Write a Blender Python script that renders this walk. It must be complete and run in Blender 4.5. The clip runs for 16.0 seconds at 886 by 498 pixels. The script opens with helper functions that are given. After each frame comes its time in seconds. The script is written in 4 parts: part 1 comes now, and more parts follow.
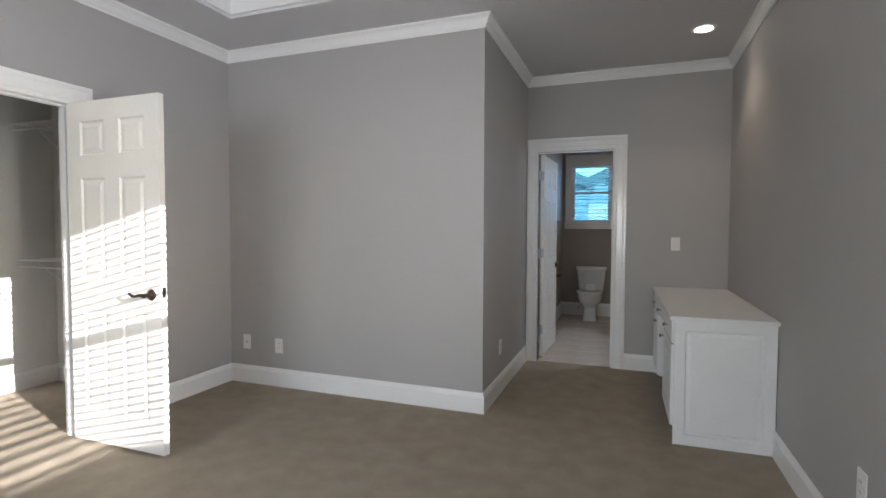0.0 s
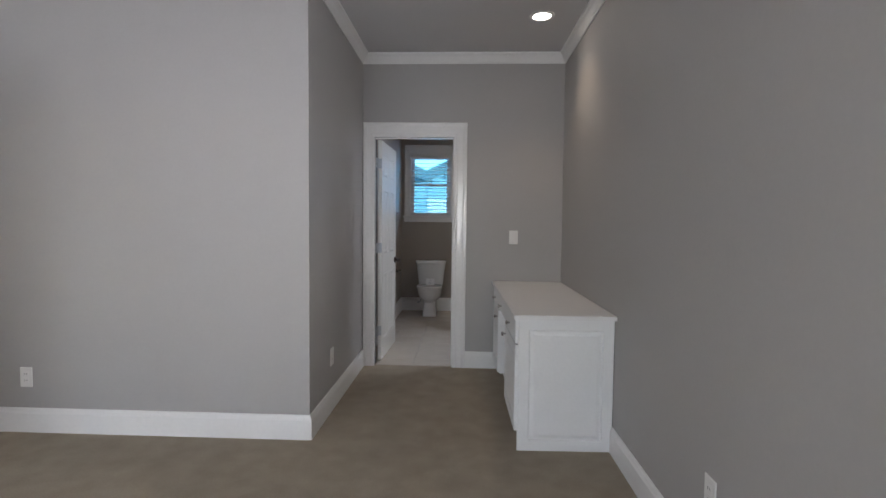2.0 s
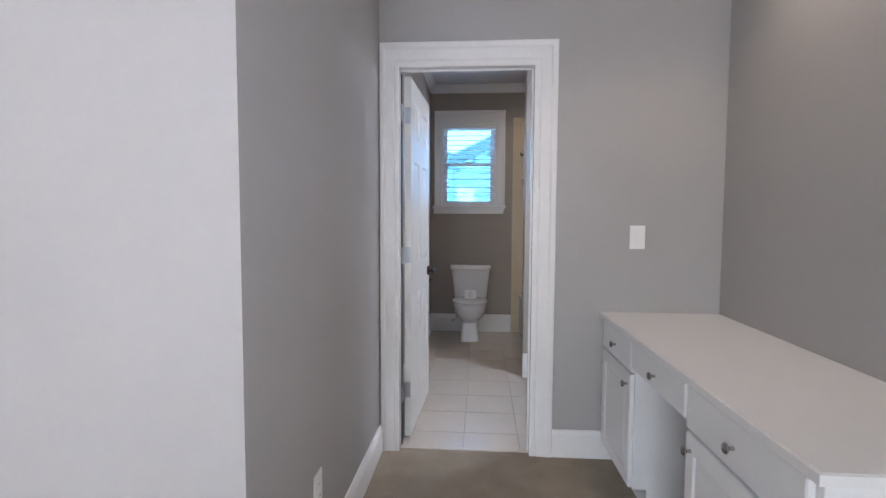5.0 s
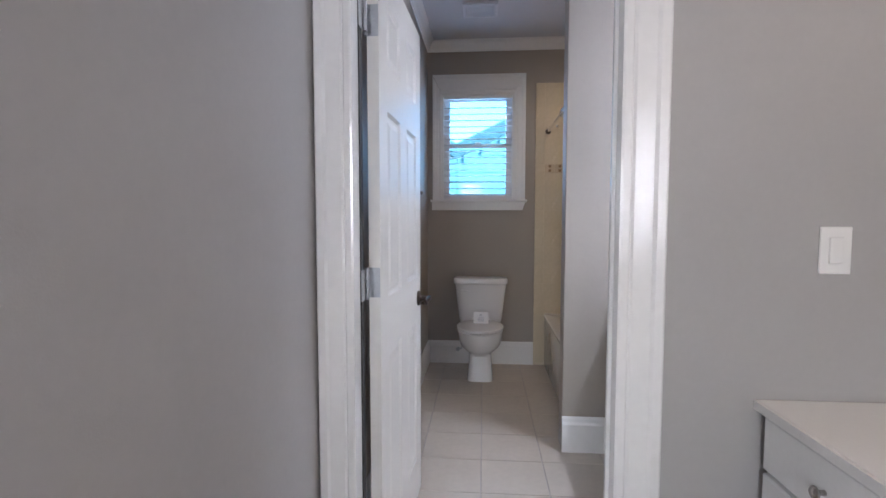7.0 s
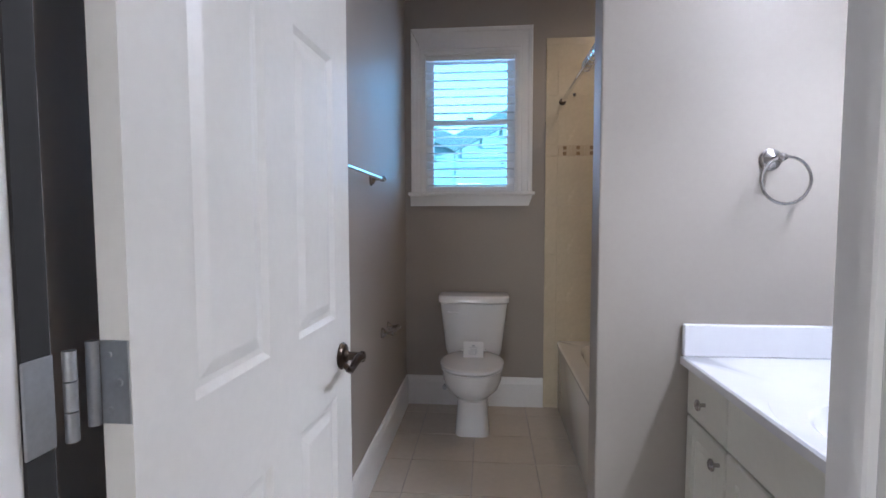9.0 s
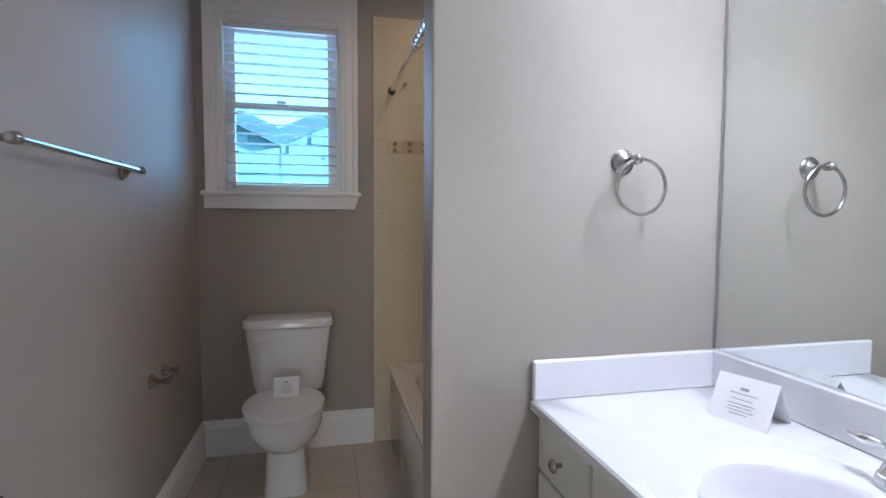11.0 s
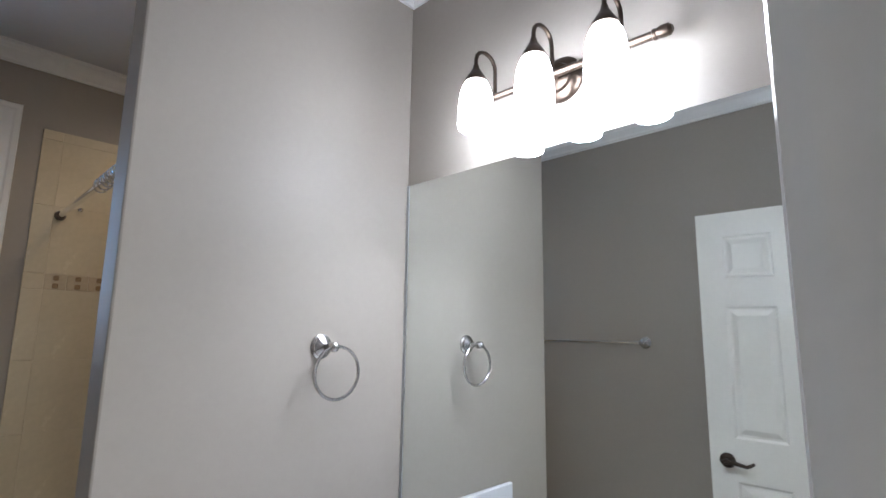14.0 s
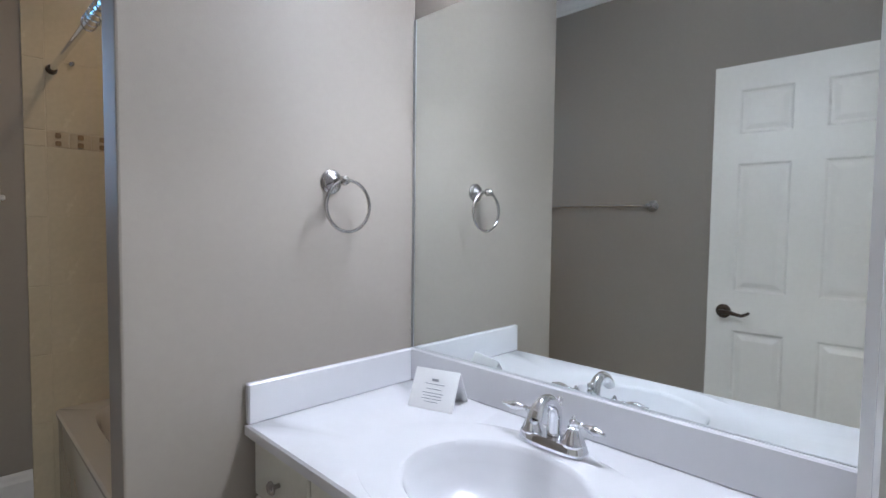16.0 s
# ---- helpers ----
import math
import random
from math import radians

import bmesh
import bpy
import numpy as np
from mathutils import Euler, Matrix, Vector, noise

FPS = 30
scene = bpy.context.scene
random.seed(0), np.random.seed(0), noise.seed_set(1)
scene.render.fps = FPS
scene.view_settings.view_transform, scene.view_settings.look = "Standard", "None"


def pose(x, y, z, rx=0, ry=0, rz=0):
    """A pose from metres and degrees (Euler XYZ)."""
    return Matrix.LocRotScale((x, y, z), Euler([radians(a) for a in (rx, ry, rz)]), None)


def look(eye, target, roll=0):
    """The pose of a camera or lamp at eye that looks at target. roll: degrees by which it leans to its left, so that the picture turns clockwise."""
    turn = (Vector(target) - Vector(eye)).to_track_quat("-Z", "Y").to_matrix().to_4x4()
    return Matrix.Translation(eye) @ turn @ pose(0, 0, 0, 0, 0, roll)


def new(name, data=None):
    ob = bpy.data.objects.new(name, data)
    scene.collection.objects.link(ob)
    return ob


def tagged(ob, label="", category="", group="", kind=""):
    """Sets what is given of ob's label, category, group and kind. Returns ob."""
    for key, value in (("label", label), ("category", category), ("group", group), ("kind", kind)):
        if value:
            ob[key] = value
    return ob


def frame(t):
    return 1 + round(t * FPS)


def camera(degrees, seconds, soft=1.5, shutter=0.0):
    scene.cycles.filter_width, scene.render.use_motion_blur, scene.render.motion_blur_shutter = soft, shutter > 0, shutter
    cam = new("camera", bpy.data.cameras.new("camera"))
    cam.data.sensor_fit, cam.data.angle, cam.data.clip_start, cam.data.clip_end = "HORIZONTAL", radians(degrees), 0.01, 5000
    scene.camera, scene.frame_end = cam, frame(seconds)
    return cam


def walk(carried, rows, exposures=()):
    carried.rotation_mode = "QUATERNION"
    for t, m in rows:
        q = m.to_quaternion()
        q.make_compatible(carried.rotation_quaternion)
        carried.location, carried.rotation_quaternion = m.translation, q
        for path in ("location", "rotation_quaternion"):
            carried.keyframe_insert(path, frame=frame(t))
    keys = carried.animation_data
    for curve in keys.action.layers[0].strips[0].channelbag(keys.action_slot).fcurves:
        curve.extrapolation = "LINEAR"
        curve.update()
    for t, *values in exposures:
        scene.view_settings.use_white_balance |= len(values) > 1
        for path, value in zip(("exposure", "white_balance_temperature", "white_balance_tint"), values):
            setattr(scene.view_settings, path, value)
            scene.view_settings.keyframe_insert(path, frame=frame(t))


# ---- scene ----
cam = camera(82.7, 16.0)
PATH = [
    (0, (-0.003, -0.114, 1.3), (-0.698, 1.76, 1.219), 0.2),
    (0.5, (0.009, -0.093, 1.292), (-0.372, 1.869, 1.212), 0.4),
    (1, (-0.008, -0.031, 1.3), (-0.138, 1.962, 1.209), 0.6),
    (1.5, (-0.018, 0.159, 1.289), (-0.101, 2.155, 1.187), 0.5),
    (2, (-0.054, 0.368, 1.292), (-0.137, 2.364, 1.188), 0.6),
    (2.5, (-0.142, 0.621, 1.308), (-0.249, 2.615, 1.197), 0.5),
    (3, (-0.2, 0.869, 1.309), (-0.339, 2.861, 1.193), 0.3),
    (3.5, (-0.219, 1.197, 1.298), (-0.358, 3.189, 1.176), 0.3),
    (4, (-0.262, 1.512, 1.273), (-0.409, 3.503, 1.147), 0.3),
    (4.2, (-0.299, 1.649, 1.281), (-0.442, 3.639, 1.151), 0.4),
    (6.5, (-0.507, 3.141, 1.254), (-0.665, 5.13, 1.124), -0.1),
    (7, (-0.501, 3.48, 1.258), (-0.661, 5.469, 1.125), -0.0),
    (7.5, (-0.522, 3.776, 1.233), (-0.689, 5.765, 1.105), -0.1),
    (8, (-0.539, 4.042, 1.217), (-0.705, 6.031, 1.097), -0.0),
    (8.2, (-0.493, 4.124, 1.22), (-0.68, 6.111, 1.097), -0.1),
    (10.3, (-0.385, 4.907, 1.234), (-0.432, 6.903, 1.107), -0.2),
    (10.5, (-0.359, 4.925, 1.236), (-0.323, 6.921, 1.112), -0.1),
    (11, (-0.331, 4.932, 1.255), (0.12, 6.877, 1.134), 0.3),
    (11.5, (-0.333, 4.923, 1.262), (0.47, 6.75, 1.137), 0.5),
    (12, (-0.317, 4.924, 1.291), (0.747, 6.613, 1.168), 0.8),
    (12.5, (-0.314, 4.924, 1.359), (0.93, 6.486, 1.245), 1.1),
    (13, (-0.325, 4.917, 1.424), (1.017, 6.399, 1.466), 0.9),
    (13.5, (-0.34, 4.901, 1.462), (1.048, 6.326, 1.671), 0.5),
    (14, (-0.351, 4.888, 1.457), (1.056, 6.274, 1.776), 0.9),
    (14.5, (-0.341, 4.895, 1.428), (1.083, 6.283, 1.639), 1.3),
    (15, (-0.337, 4.892, 1.378), (1.08, 6.301, 1.472), 1.1),
    (15.5, (-0.339, 4.904, 1.336), (1.079, 6.314, 1.302), 1.0),
    (16, (-0.345, 4.912, 1.293), (1.069, 6.323, 1.193), 0.7),
]
walk(cam, [(t, look(eye, target, roll)) for t, eye, target, roll in PATH],
     exposures=[(0, 2.5, 6300, 13), (1.0, 2.53, 6330, 14), (2.0, 2.56, 6220, 15), (3.0, 2.85, 6070, 16), (4.2, 3.2, 6000, 17), (6.5, 3.4, 6060, 19),
                (8.2, 3.42, 6080, 19), (10.3, 3.3, 6130, 16), (11.5, 3.36, 6200, 15), (12.5, 3.27, 6320, 14), (14, 3.1, 6330, 13), (15, 3.08, 6230, 13), (16, 3.03, 6270, 14)])

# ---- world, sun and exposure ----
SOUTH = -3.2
SUN = Vector((1.0, -0.33, 0.246)).normalized()
world = bpy.data.worlds.new("sky_world")
world.use_nodes = True
scene.world = world
_sky = world.node_tree.nodes.new("ShaderNodeTexSky")
_sky.sky_type, _sky.sun_disc = "NISHITA", False
_sky.sun_elevation = math.asin(SUN.z)
_sky.sun_rotation = math.atan2(SUN.x, SUN.y)
world.node_tree.links.new(_sky.outputs[0], world.node_tree.nodes["Background"].inputs[0])
world.node_tree.nodes["Background"].inputs[1].default_value = 0.15

sun = new("sun", bpy.data.lights.new("sun", "SUN"))
sun.data.energy, sun.data.angle, sun.data.color = 3.9, radians(0.3), (1.0, 0.975, 0.95)
sun.matrix_world = look((20 * SUN.x, 20 * SUN.y, 20 * SUN.z), (0, 0, 0))


def area_lamp(name, eye, target, sx, sy, watts, colour):
    lamp = new(name, bpy.data.lights.new(name, "AREA"))
    lamp.data.shape, lamp.data.size, lamp.data.size_y = "RECTANGLE", sx, sy
    lamp.data.energy, lamp.data.color = watts, colour
    lamp.matrix_world = look(eye, target)
    return lamp


# daylight in the window openings; the south lamp fills through an unseen, added window
area_lamp("daylight_bedroom", (0.864, 0.55, 1.58), (-1.0, 0.55, 1.50), 0.86, 1.40, 15.0, (0.93, 0.96, 1.0))
area_lamp("added_south_fill", (-1.75, SOUTH - 0.16, 1.45), (-1.2, 2.0, 1.2), 2.3, 1.5, 14.5, (0.93, 0.96, 1.0))
area_lamp("daylight_bathroom", (-0.553, 7.90, 1.84), (-0.553, 5.0, 1.5), 0.50, 0.80, 0.8, (0.64, 0.72, 1.0))


# ---- materials ----
def node_material(name, colour, rough=0.5, metal=0.0, var=0.06, scale=6.0, fine=90.0, bump=0.0, bump_scale=None, coat=0.0, spread=0.0, spec=0.5):
    """Base colour varied at two scales, roughness variation and fine relief."""
    m = bpy.data.materials.new(name)
    m.use_nodes = True
    nt = m.node_tree
    p = nt.nodes["Principled BSDF"]
    p.inputs["Metallic"].default_value = metal
    p.inputs["Coat Weight"].default_value = coat
    p.inputs["Specular IOR Level"].default_value = spec
    co = nt.nodes.new("ShaderNodeTexCoord")
    n1 = nt.nodes.new("ShaderNodeTexNoise")
    n1.inputs["Scale"].default_value, n1.inputs["Detail"].default_value = scale, 5
    n2 = nt.nodes.new("ShaderNodeTexNoise")
    n2.inputs["Scale"].default_value, n2.inputs["Detail"].default_value = fine, 3
    for n in (n1, n2):
        nt.links.new(co.outputs["Object"], n.inputs["Vector"])
    add = nt.nodes.new("ShaderNodeMath")
    add.operation = "ADD"
    nt.links.new(n1.outputs["Fac"], add.inputs[0])
    nt.links.new(n2.outputs["Fac"], add.inputs[1])
    last = add
    if spread:
        oi = nt.nodes.new("ShaderNodeObjectInfo")
        mul = nt.nodes.new("ShaderNodeMath")
        mul.operation = "MULTIPLY_ADD"
        mul.inputs[1].default_value = spread
        nt.links.new(oi.outputs["Random"], mul.inputs[0])
        nt.links.new(add.outputs[0], mul.inputs[2])
        last = mul
    ramp = nt.nodes.new("ShaderNodeMapRange")
    ramp.inputs["From Min"].default_value, ramp.inputs["From Max"].default_value = 0.6, 1.4 + spread
    ramp.inputs["To Min"].default_value, ramp.inputs["To Max"].default_value = 1 - var, 1 + var
    nt.links.new(last.outputs[0], ramp.inputs["Value"])
    mix = nt.nodes.new("ShaderNodeVectorMath")
    mix.operation = "SCALE"
    mix.inputs[0].default_value = colour
    nt.links.new(ramp.outputs[0], mix.inputs["Scale"])
    nt.links.new(mix.outputs[0], p.inputs["Base Color"])
    rr = nt.nodes.new("ShaderNodeMapRange")
    rr.inputs["From Min"].default_value, rr.inputs["From Max"].default_value = 0.3, 0.7
    rr.inputs["To Min"].default_value, rr.inputs["To Max"].default_value = max(0.02, rough * 0.88), min(1, rough * 1.12)
    nt.links.new(n1.outputs["Fac"], rr.inputs["Value"])
    nt.links.new(rr.outputs[0], p.inputs["Roughness"])
    if bump:
        b = nt.nodes.new("ShaderNodeBump")
        b.inputs["Strength"].default_value, b.inputs["Distance"].default_value = 1.0, bump
        n3 = n2
        if bump_scale:
            n3 = nt.nodes.new("ShaderNodeTexNoise")
            n3.inputs["Scale"].default_value, n3.inputs["Detail"].default_value = bump_scale, 3
            nt.links.new(co.outputs["Object"], n3.inputs["Vector"])
        nt.links.new(n3.outputs["Fac"], b.inputs["Height"])
        nt.links.new(b.outputs[0], p.inputs["Normal"])
    return m


def emitter(name, colour, strength):
    m = bpy.data.materials.new(name)
    m.use_nodes = True
    p = m.node_tree.nodes["Principled BSDF"]
    p.inputs["Base Color"].default_value = (0.9, 0.9, 0.9, 1)
    p.inputs["Emission Color"].default_value = (*colour, 1)
    p.inputs["Emission Strength"].default_value = strength
    return m


def pane_material(name, tint):
    """Thin window glass: clear or tinted, with gloss at grazing angles."""
    m = bpy.data.materials.new(name)
    m.use_nodes = True
    nt = m.node_tree
    nt.nodes.remove(nt.nodes["Principled BSDF"])
    out = nt.nodes["Material Output"]
    tr, gl = nt.nodes.new("ShaderNodeBsdfTransparent"), nt.nodes.new("ShaderNodeBsdfGlossy")
    tr.inputs[0].default_value = (*tint, 1)
    gl.inputs["Roughness"].default_value = 0.02
    fr, mx = nt.nodes.new("ShaderNodeFresnel"), nt.nodes.new("ShaderNodeMixShader")
    fr.inputs[0].default_value = 1.45
    nt.links.new(fr.outputs[0], mx.inputs[0])
    nt.links.new(tr.outputs[0], mx.inputs[1])
    nt.links.new(gl.outputs[0], mx.inputs[2])
    nt.links.new(mx.outputs[0], out.inputs[0])
    return m


PAINT = node_material("greige_wall_paint", (0.40, 0.385, 0.37), 0.6, var=0.025, scale=1.3, fine=60, bump=0.0002, bump_scale=220)
BATHPAINT = node_material("taupe_wall_paint", (0.352, 0.314, 0.272), 0.55, var=0.025, scale=1.3, fine=60, bump=0.0002, bump_scale=220)
# wall paint lightened here to make up for light missing in the closet
CLOSETPAINT = node_material("lightened_closet_paint", (0.68, 0.68, 0.66), 0.6, var=0.025, scale=1.3, fine=60, bump=0.0002, bump_scale=220)
CEIL = node_material("ceiling_paint", (0.62, 0.61, 0.62), 0.85, var=0.02, scale=1.1, fine=50, bump=0.0005, bump_scale=150)
TRIM = node_material("white_trim_paint", (0.81, 0.80, 0.78), 0.32, var=0.03, scale=3, fine=40, bump=0.0003, bump_scale=70)
GLOSSTRIM = node_material("gloss_trim_paint", (0.82, 0.81, 0.79), 0.13, var=0.03, scale=3, fine=40, bump=0.0006, bump_scale=22)
DOORPAINT = node_material("door_paint", (0.76, 0.74, 0.69), 0.36, var=0.03, scale=3, fine=50, bump=0.00015, bump_scale=90)
DESKPAINT = node_material("cabinet_paint", (0.80, 0.80, 0.79), 0.35, var=0.03, scale=4, fine=60, bump=0.0002, bump_scale=80)
VANPAINT = node_material("vanity_paint", (0.66, 0.65, 0.58), 0.4, var=0.03, scale=4, fine=60, bump=0.0002, bump_scale=80)
DESKTOP = node_material("desk_top_laminate", (0.78, 0.77, 0.755), 0.42, var=0.03, scale=7, fine=260)
CARPET = node_material("carpet_pile", (0.385, 0.325, 0.25), 0.98, var=0.19, scale=7, fine=150, bump=0.008, bump_scale=240, spec=0.1)
TILE = node_material("floor_tile_glaze", (0.60, 0.535, 0.45), 0.22, var=0.06, scale=4, fine=30, spread=0.25, bump=0.0003, bump_scale=14)
GROUT = node_material("grout", (0.44, 0.41, 0.38), 0.9, var=0.1, scale=20, fine=200, bump=0.001)
TILEGROUT = node_material("pale_grout", (0.60, 0.52, 0.385), 0.8, var=0.1, scale=20, fine=200)
WALLTILE = node_material("wall_tile_glaze", (0.60, 0.515, 0.37), 0.25, var=0.09, scale=7, fine=40, spread=0.3, bump=0.0003, bump_scale=14)
LISTEL = node_material("listello_glaze", (0.52, 0.42, 0.29), 0.3, var=0.15, scale=20, fine=120, spread=0.4)
LISTDOT = node_material("listello_dark", (0.29, 0.19, 0.10), 0.3, var=0.2, scale=40, fine=120, spread=0.4)
PORCELAIN = node_material("porcelain", (0.80, 0.79, 0.78), 0.08, var=0.015, scale=3, fine=20, coat=0.3)
TUBMAT = node_material("tub_enamel", (0.76, 0.72, 0.65), 0.14, var=0.02, scale=3, fine=20, coat=0.3)
MARBLE = node_material("cultured_marble", (0.73, 0.73, 0.75), 0.16, var=0.025, scale=4, fine=14, coat=0.25)
CHROME = node_material("chrome", (0.82, 0.83, 0.85), 0.06, 1.0, var=0.02, scale=8, fine=60)
NICKEL = node_material("brushed_nickel", (0.46, 0.44, 0.425), 0.25, 1.0, var=0.06, scale=10, fine=140)
STEEL = node_material("hinge_steel", (0.50, 0.52, 0.54), 0.35, 1.0, var=0.08, scale=20, fine=160)
BRONZE = node_material("dark_bronze", (0.075, 0.055, 0.042), 0.32, 0.9, var=0.2, scale=16, fine=140)
PLASTIC = node_material("white_plastic", (0.80, 0.79, 0.76), 0.35, var=0.01, scale=4, fine=40)
SLOT = node_material("dark_slot", (0.02, 0.02, 0.02), 0.6, var=0.1)
BLIND = node_material("blind_slat", (0.80, 0.80, 0.79), 0.45, var=0.02, scale=3, fine=60)
VINYL = node_material("sash_vinyl", (0.78, 0.78, 0.78), 0.35, var=0.02, scale=3, fine=60)
PAPER = node_material("paper_card", (0.82, 0.82, 0.82), 0.8, var=0.02, scale=20, fine=200)
INK = node_material("grey_ink", (0.42, 0.43, 0.47), 0.8, var=0.05)
WIRE = node_material("white_wire", (0.75, 0.75, 0.75), 0.4, var=0.02)
VENTMAT = node_material("vent_plastic", (0.66, 0.65, 0.66), 0.5, var=0.02)
# white boards, with their blue cast and shade put into the colour
SIDING = node_material("shade_toned_siding", (0.21, 0.25, 0.285), 0.6, var=0.05, scale=2, fine=30, spread=0.1)
ROOFING = node_material("roof_shingle", (0.10, 0.115, 0.125), 0.9, var=0.2, scale=6, fine=60)
GRASS = node_material("grass_ground", (0.07, 0.10, 0.035), 0.95, var=0.35, scale=0.4, fine=9)
DARKGLASS = node_material("far_glass", (0.06, 0.08, 0.10), 0.08, var=0.05)
MIRROR = node_material("mirror_silver", (0.86, 0.90, 0.89), 0.015, 1.0, var=0.004, scale=1, fine=4)
PANE = pane_material("clear_pane", (0.95, 0.97, 0.97))
# clear glass whose tint carries the daylight's blue cast
BLUECASTPANE = pane_material("blue_cast_pane", (0.50, 0.86, 1.0))
SHADE = emitter("frosted_lit_shade", (0.81, 0.885, 1.0), 4.5)
CANGLOW = emitter("lit_downlight_lens", (1.0, 0.90, 0.76), 5.0)


# ---- mesh helpers ----
def box(bm, x0, x1, y0, y1, z0, z1, bevel=0.0, seg=1):
    """A box, its edges rounded by bevel."""
    r = bmesh.ops.create_cube(bm, size=1.0, matrix=Matrix.LocRotScale(((x0 + x1) / 2, (y0 + y1) / 2, (z0 + z1) / 2), None, (x1 - x0, y1 - y0, z1 - z0)))
    if bevel:
        edges = list({e for v in r["verts"] for e in v.link_edges})
        bmesh.ops.bevel(bm, geom=edges, offset=bevel, segments=seg, profile=0.5, affect="EDGES")
    return r


def prism(bm, outline, lo, hi, axis):
    """An outline of (u, v) drawn out along an axis: 'x' takes u, v as y, z; 'y' as x, z; 'z' as x, y."""
    put = {"x": lambda u, v, w: (w, u, v), "y": lambda u, v, w: (u, w, v), "z": lambda u, v, w: (u, v, w)}[axis]
    a = [bm.verts.new(put(u, v, lo)) for u, v in outline]
    b = [bm.verts.new(put(u, v, hi)) for u, v in outline]
    n = len(outline)
    bm.faces.new(a), bm.faces.new(b[::-1])
    for i in range(n):
        bm.faces.new((a[i], a[(i + 1) % n], b[(i + 1) % n], b[i]))


def lathe(bm, profile, m=Matrix(), seg=24, closed=True):
    """(radius, height) turned about local z, then placed by m."""
    rings = []
    for r, h in profile:
        rings.append([bm.verts.new(m @ Vector((r * math.cos(2 * math.pi * i / seg), r * math.sin(2 * math.pi * i / seg), h))) for i in range(seg)])
    for a, b in zip(rings, rings[1:]):
        for i in range(seg):
            bm.faces.new((a[i], a[(i + 1) % seg], b[(i + 1) % seg], b[i]))
    if closed:
        bm.faces.new(rings[0][::-1]), bm.faces.new(rings[-1])


def loft(bm, rings, cap=(True, True)):
    """Rings of points, each of the same count, joined in order."""
    made = [[bm.verts.new(p) for p in ring] for ring in rings]
    n = len(made[0])
    for a, b in zip(made, made[1:]):
        for i in range(n):
            bm.faces.new((a[i], a[(i + 1) % n], b[(i + 1) % n], b[i]))
    if cap[0]:
        bm.faces.new(made[0][::-1])
    if cap[1]:
        bm.faces.new(made[-1])


def tube(bm, points, radius, seg=10, cyclic=False, taper=None):
    """A round bar along points."""
    pts = [Vector(p) for p in points]
    n, rings, side = len(pts), [], None
    for i, p in enumerate(pts):
        t = (pts[(i + 1) % n] - pts[i - 1]) if cyclic else (pts[min(i + 1, n - 1)] - pts[max(i - 1, 0)])
        t.normalize()
        if side is None:
            side = t.orthogonal().normalized()
        side = (side - t * side.dot(t)).normalized()
        up = t.cross(side)
        r = radius * (taper[i] if taper else 1)
        rings.append([p + r * (side * math.cos(2 * math.pi * k / seg) + up * math.sin(2 * math.pi * k / seg)) for k in range(seg)])
    if cyclic:
        rings.append(rings[0])
        loft(bm, rings, (False, False))
        bmesh.ops.remove_doubles(bm, verts=bm.verts[:], dist=1e-6)
    else:
        loft(bm, rings)


def superellipse(cx, cy, z, rx, ry, power=2.0, n=36, ry2=None):
    """A ring about (cx, cy); ry2 is the reach towards +y where it differs."""
    out = []
    for i in range(n):
        c, s = math.cos(2 * math.pi * i / n), math.sin(2 * math.pi * i / n)
        r = (ry2 if ry2 and s > 0 else ry)
        out.append(Vector((cx + rx * math.copysign(abs(c) ** (2 / power), c), cy + r * math.copysign(abs(s) ** (2 / power), s), z)))
    return out


def mesh_of(name, bm, material, smooth=False, origin=(0, 0, 0)):
    bmesh.ops.recalc_face_normals(bm, faces=bm.faces[:])
    bmesh.ops.translate(bm, verts=bm.verts[:], vec=-Vector(origin))
    me = bpy.data.meshes.new(name)
    bm.to_mesh(me)
    bm.free()
    me.materials.append(material)
    if smooth:
        me.shade_smooth()
        me.set_sharp_from_angle(angle=radians(35))
    return me


def base_of(ob):
    at = Vector(ob.location)
    while ob.parent:
        ob = ob.parent
        at += ob.location
    return at


def part(name, bm, material, parent, label="", smooth=False):
    """One mesh object under a thing or a part, drawn in world places."""
    ob = new(name, mesh_of(name, bm, material, smooth, base_of(parent)))
    ob.parent = parent
    return tagged(ob, label)


def thing(name, at, label, category, group="", kind=""):
    ob = new(name)
    ob.empty_display_size = 0.05
    ob.location = at
    return tagged(ob, label, category, group, kind)


def solid(name, bm, material, label, category, kind="", smooth=False, at=(0, 0, 0)):
    ob = new(name, mesh_of(name, bm, material, smooth, at))
    ob.location = at
    return tagged(ob, label, category, "", kind)


def boxes(*list_of_boxes, bevel=0.0):
    bm = bmesh.new()
    for b in list_of_boxes:
        box(bm, *b, bevel=bevel)
    return bm


def moulding(bm, profile, a, b, n, ea=0, eb=0):
    """A profile of (depth, z) run from a to b on a wall that faces n; ea, eb: +1 inner, -1 outer, 0 square end."""
    a, b, n = Vector((*a, 0)), Vector((*b, 0)), Vector((*n, 0))
    t = (b - a).normalized()
    ra = [a + t * ea * d + n * d + Vector((0, 0, z)) for d, z in profile]
    rb = [b - t * eb * d + n * d + Vector((0, 0, z)) for d, z in profile]
    loft(bm, [ra, rb])


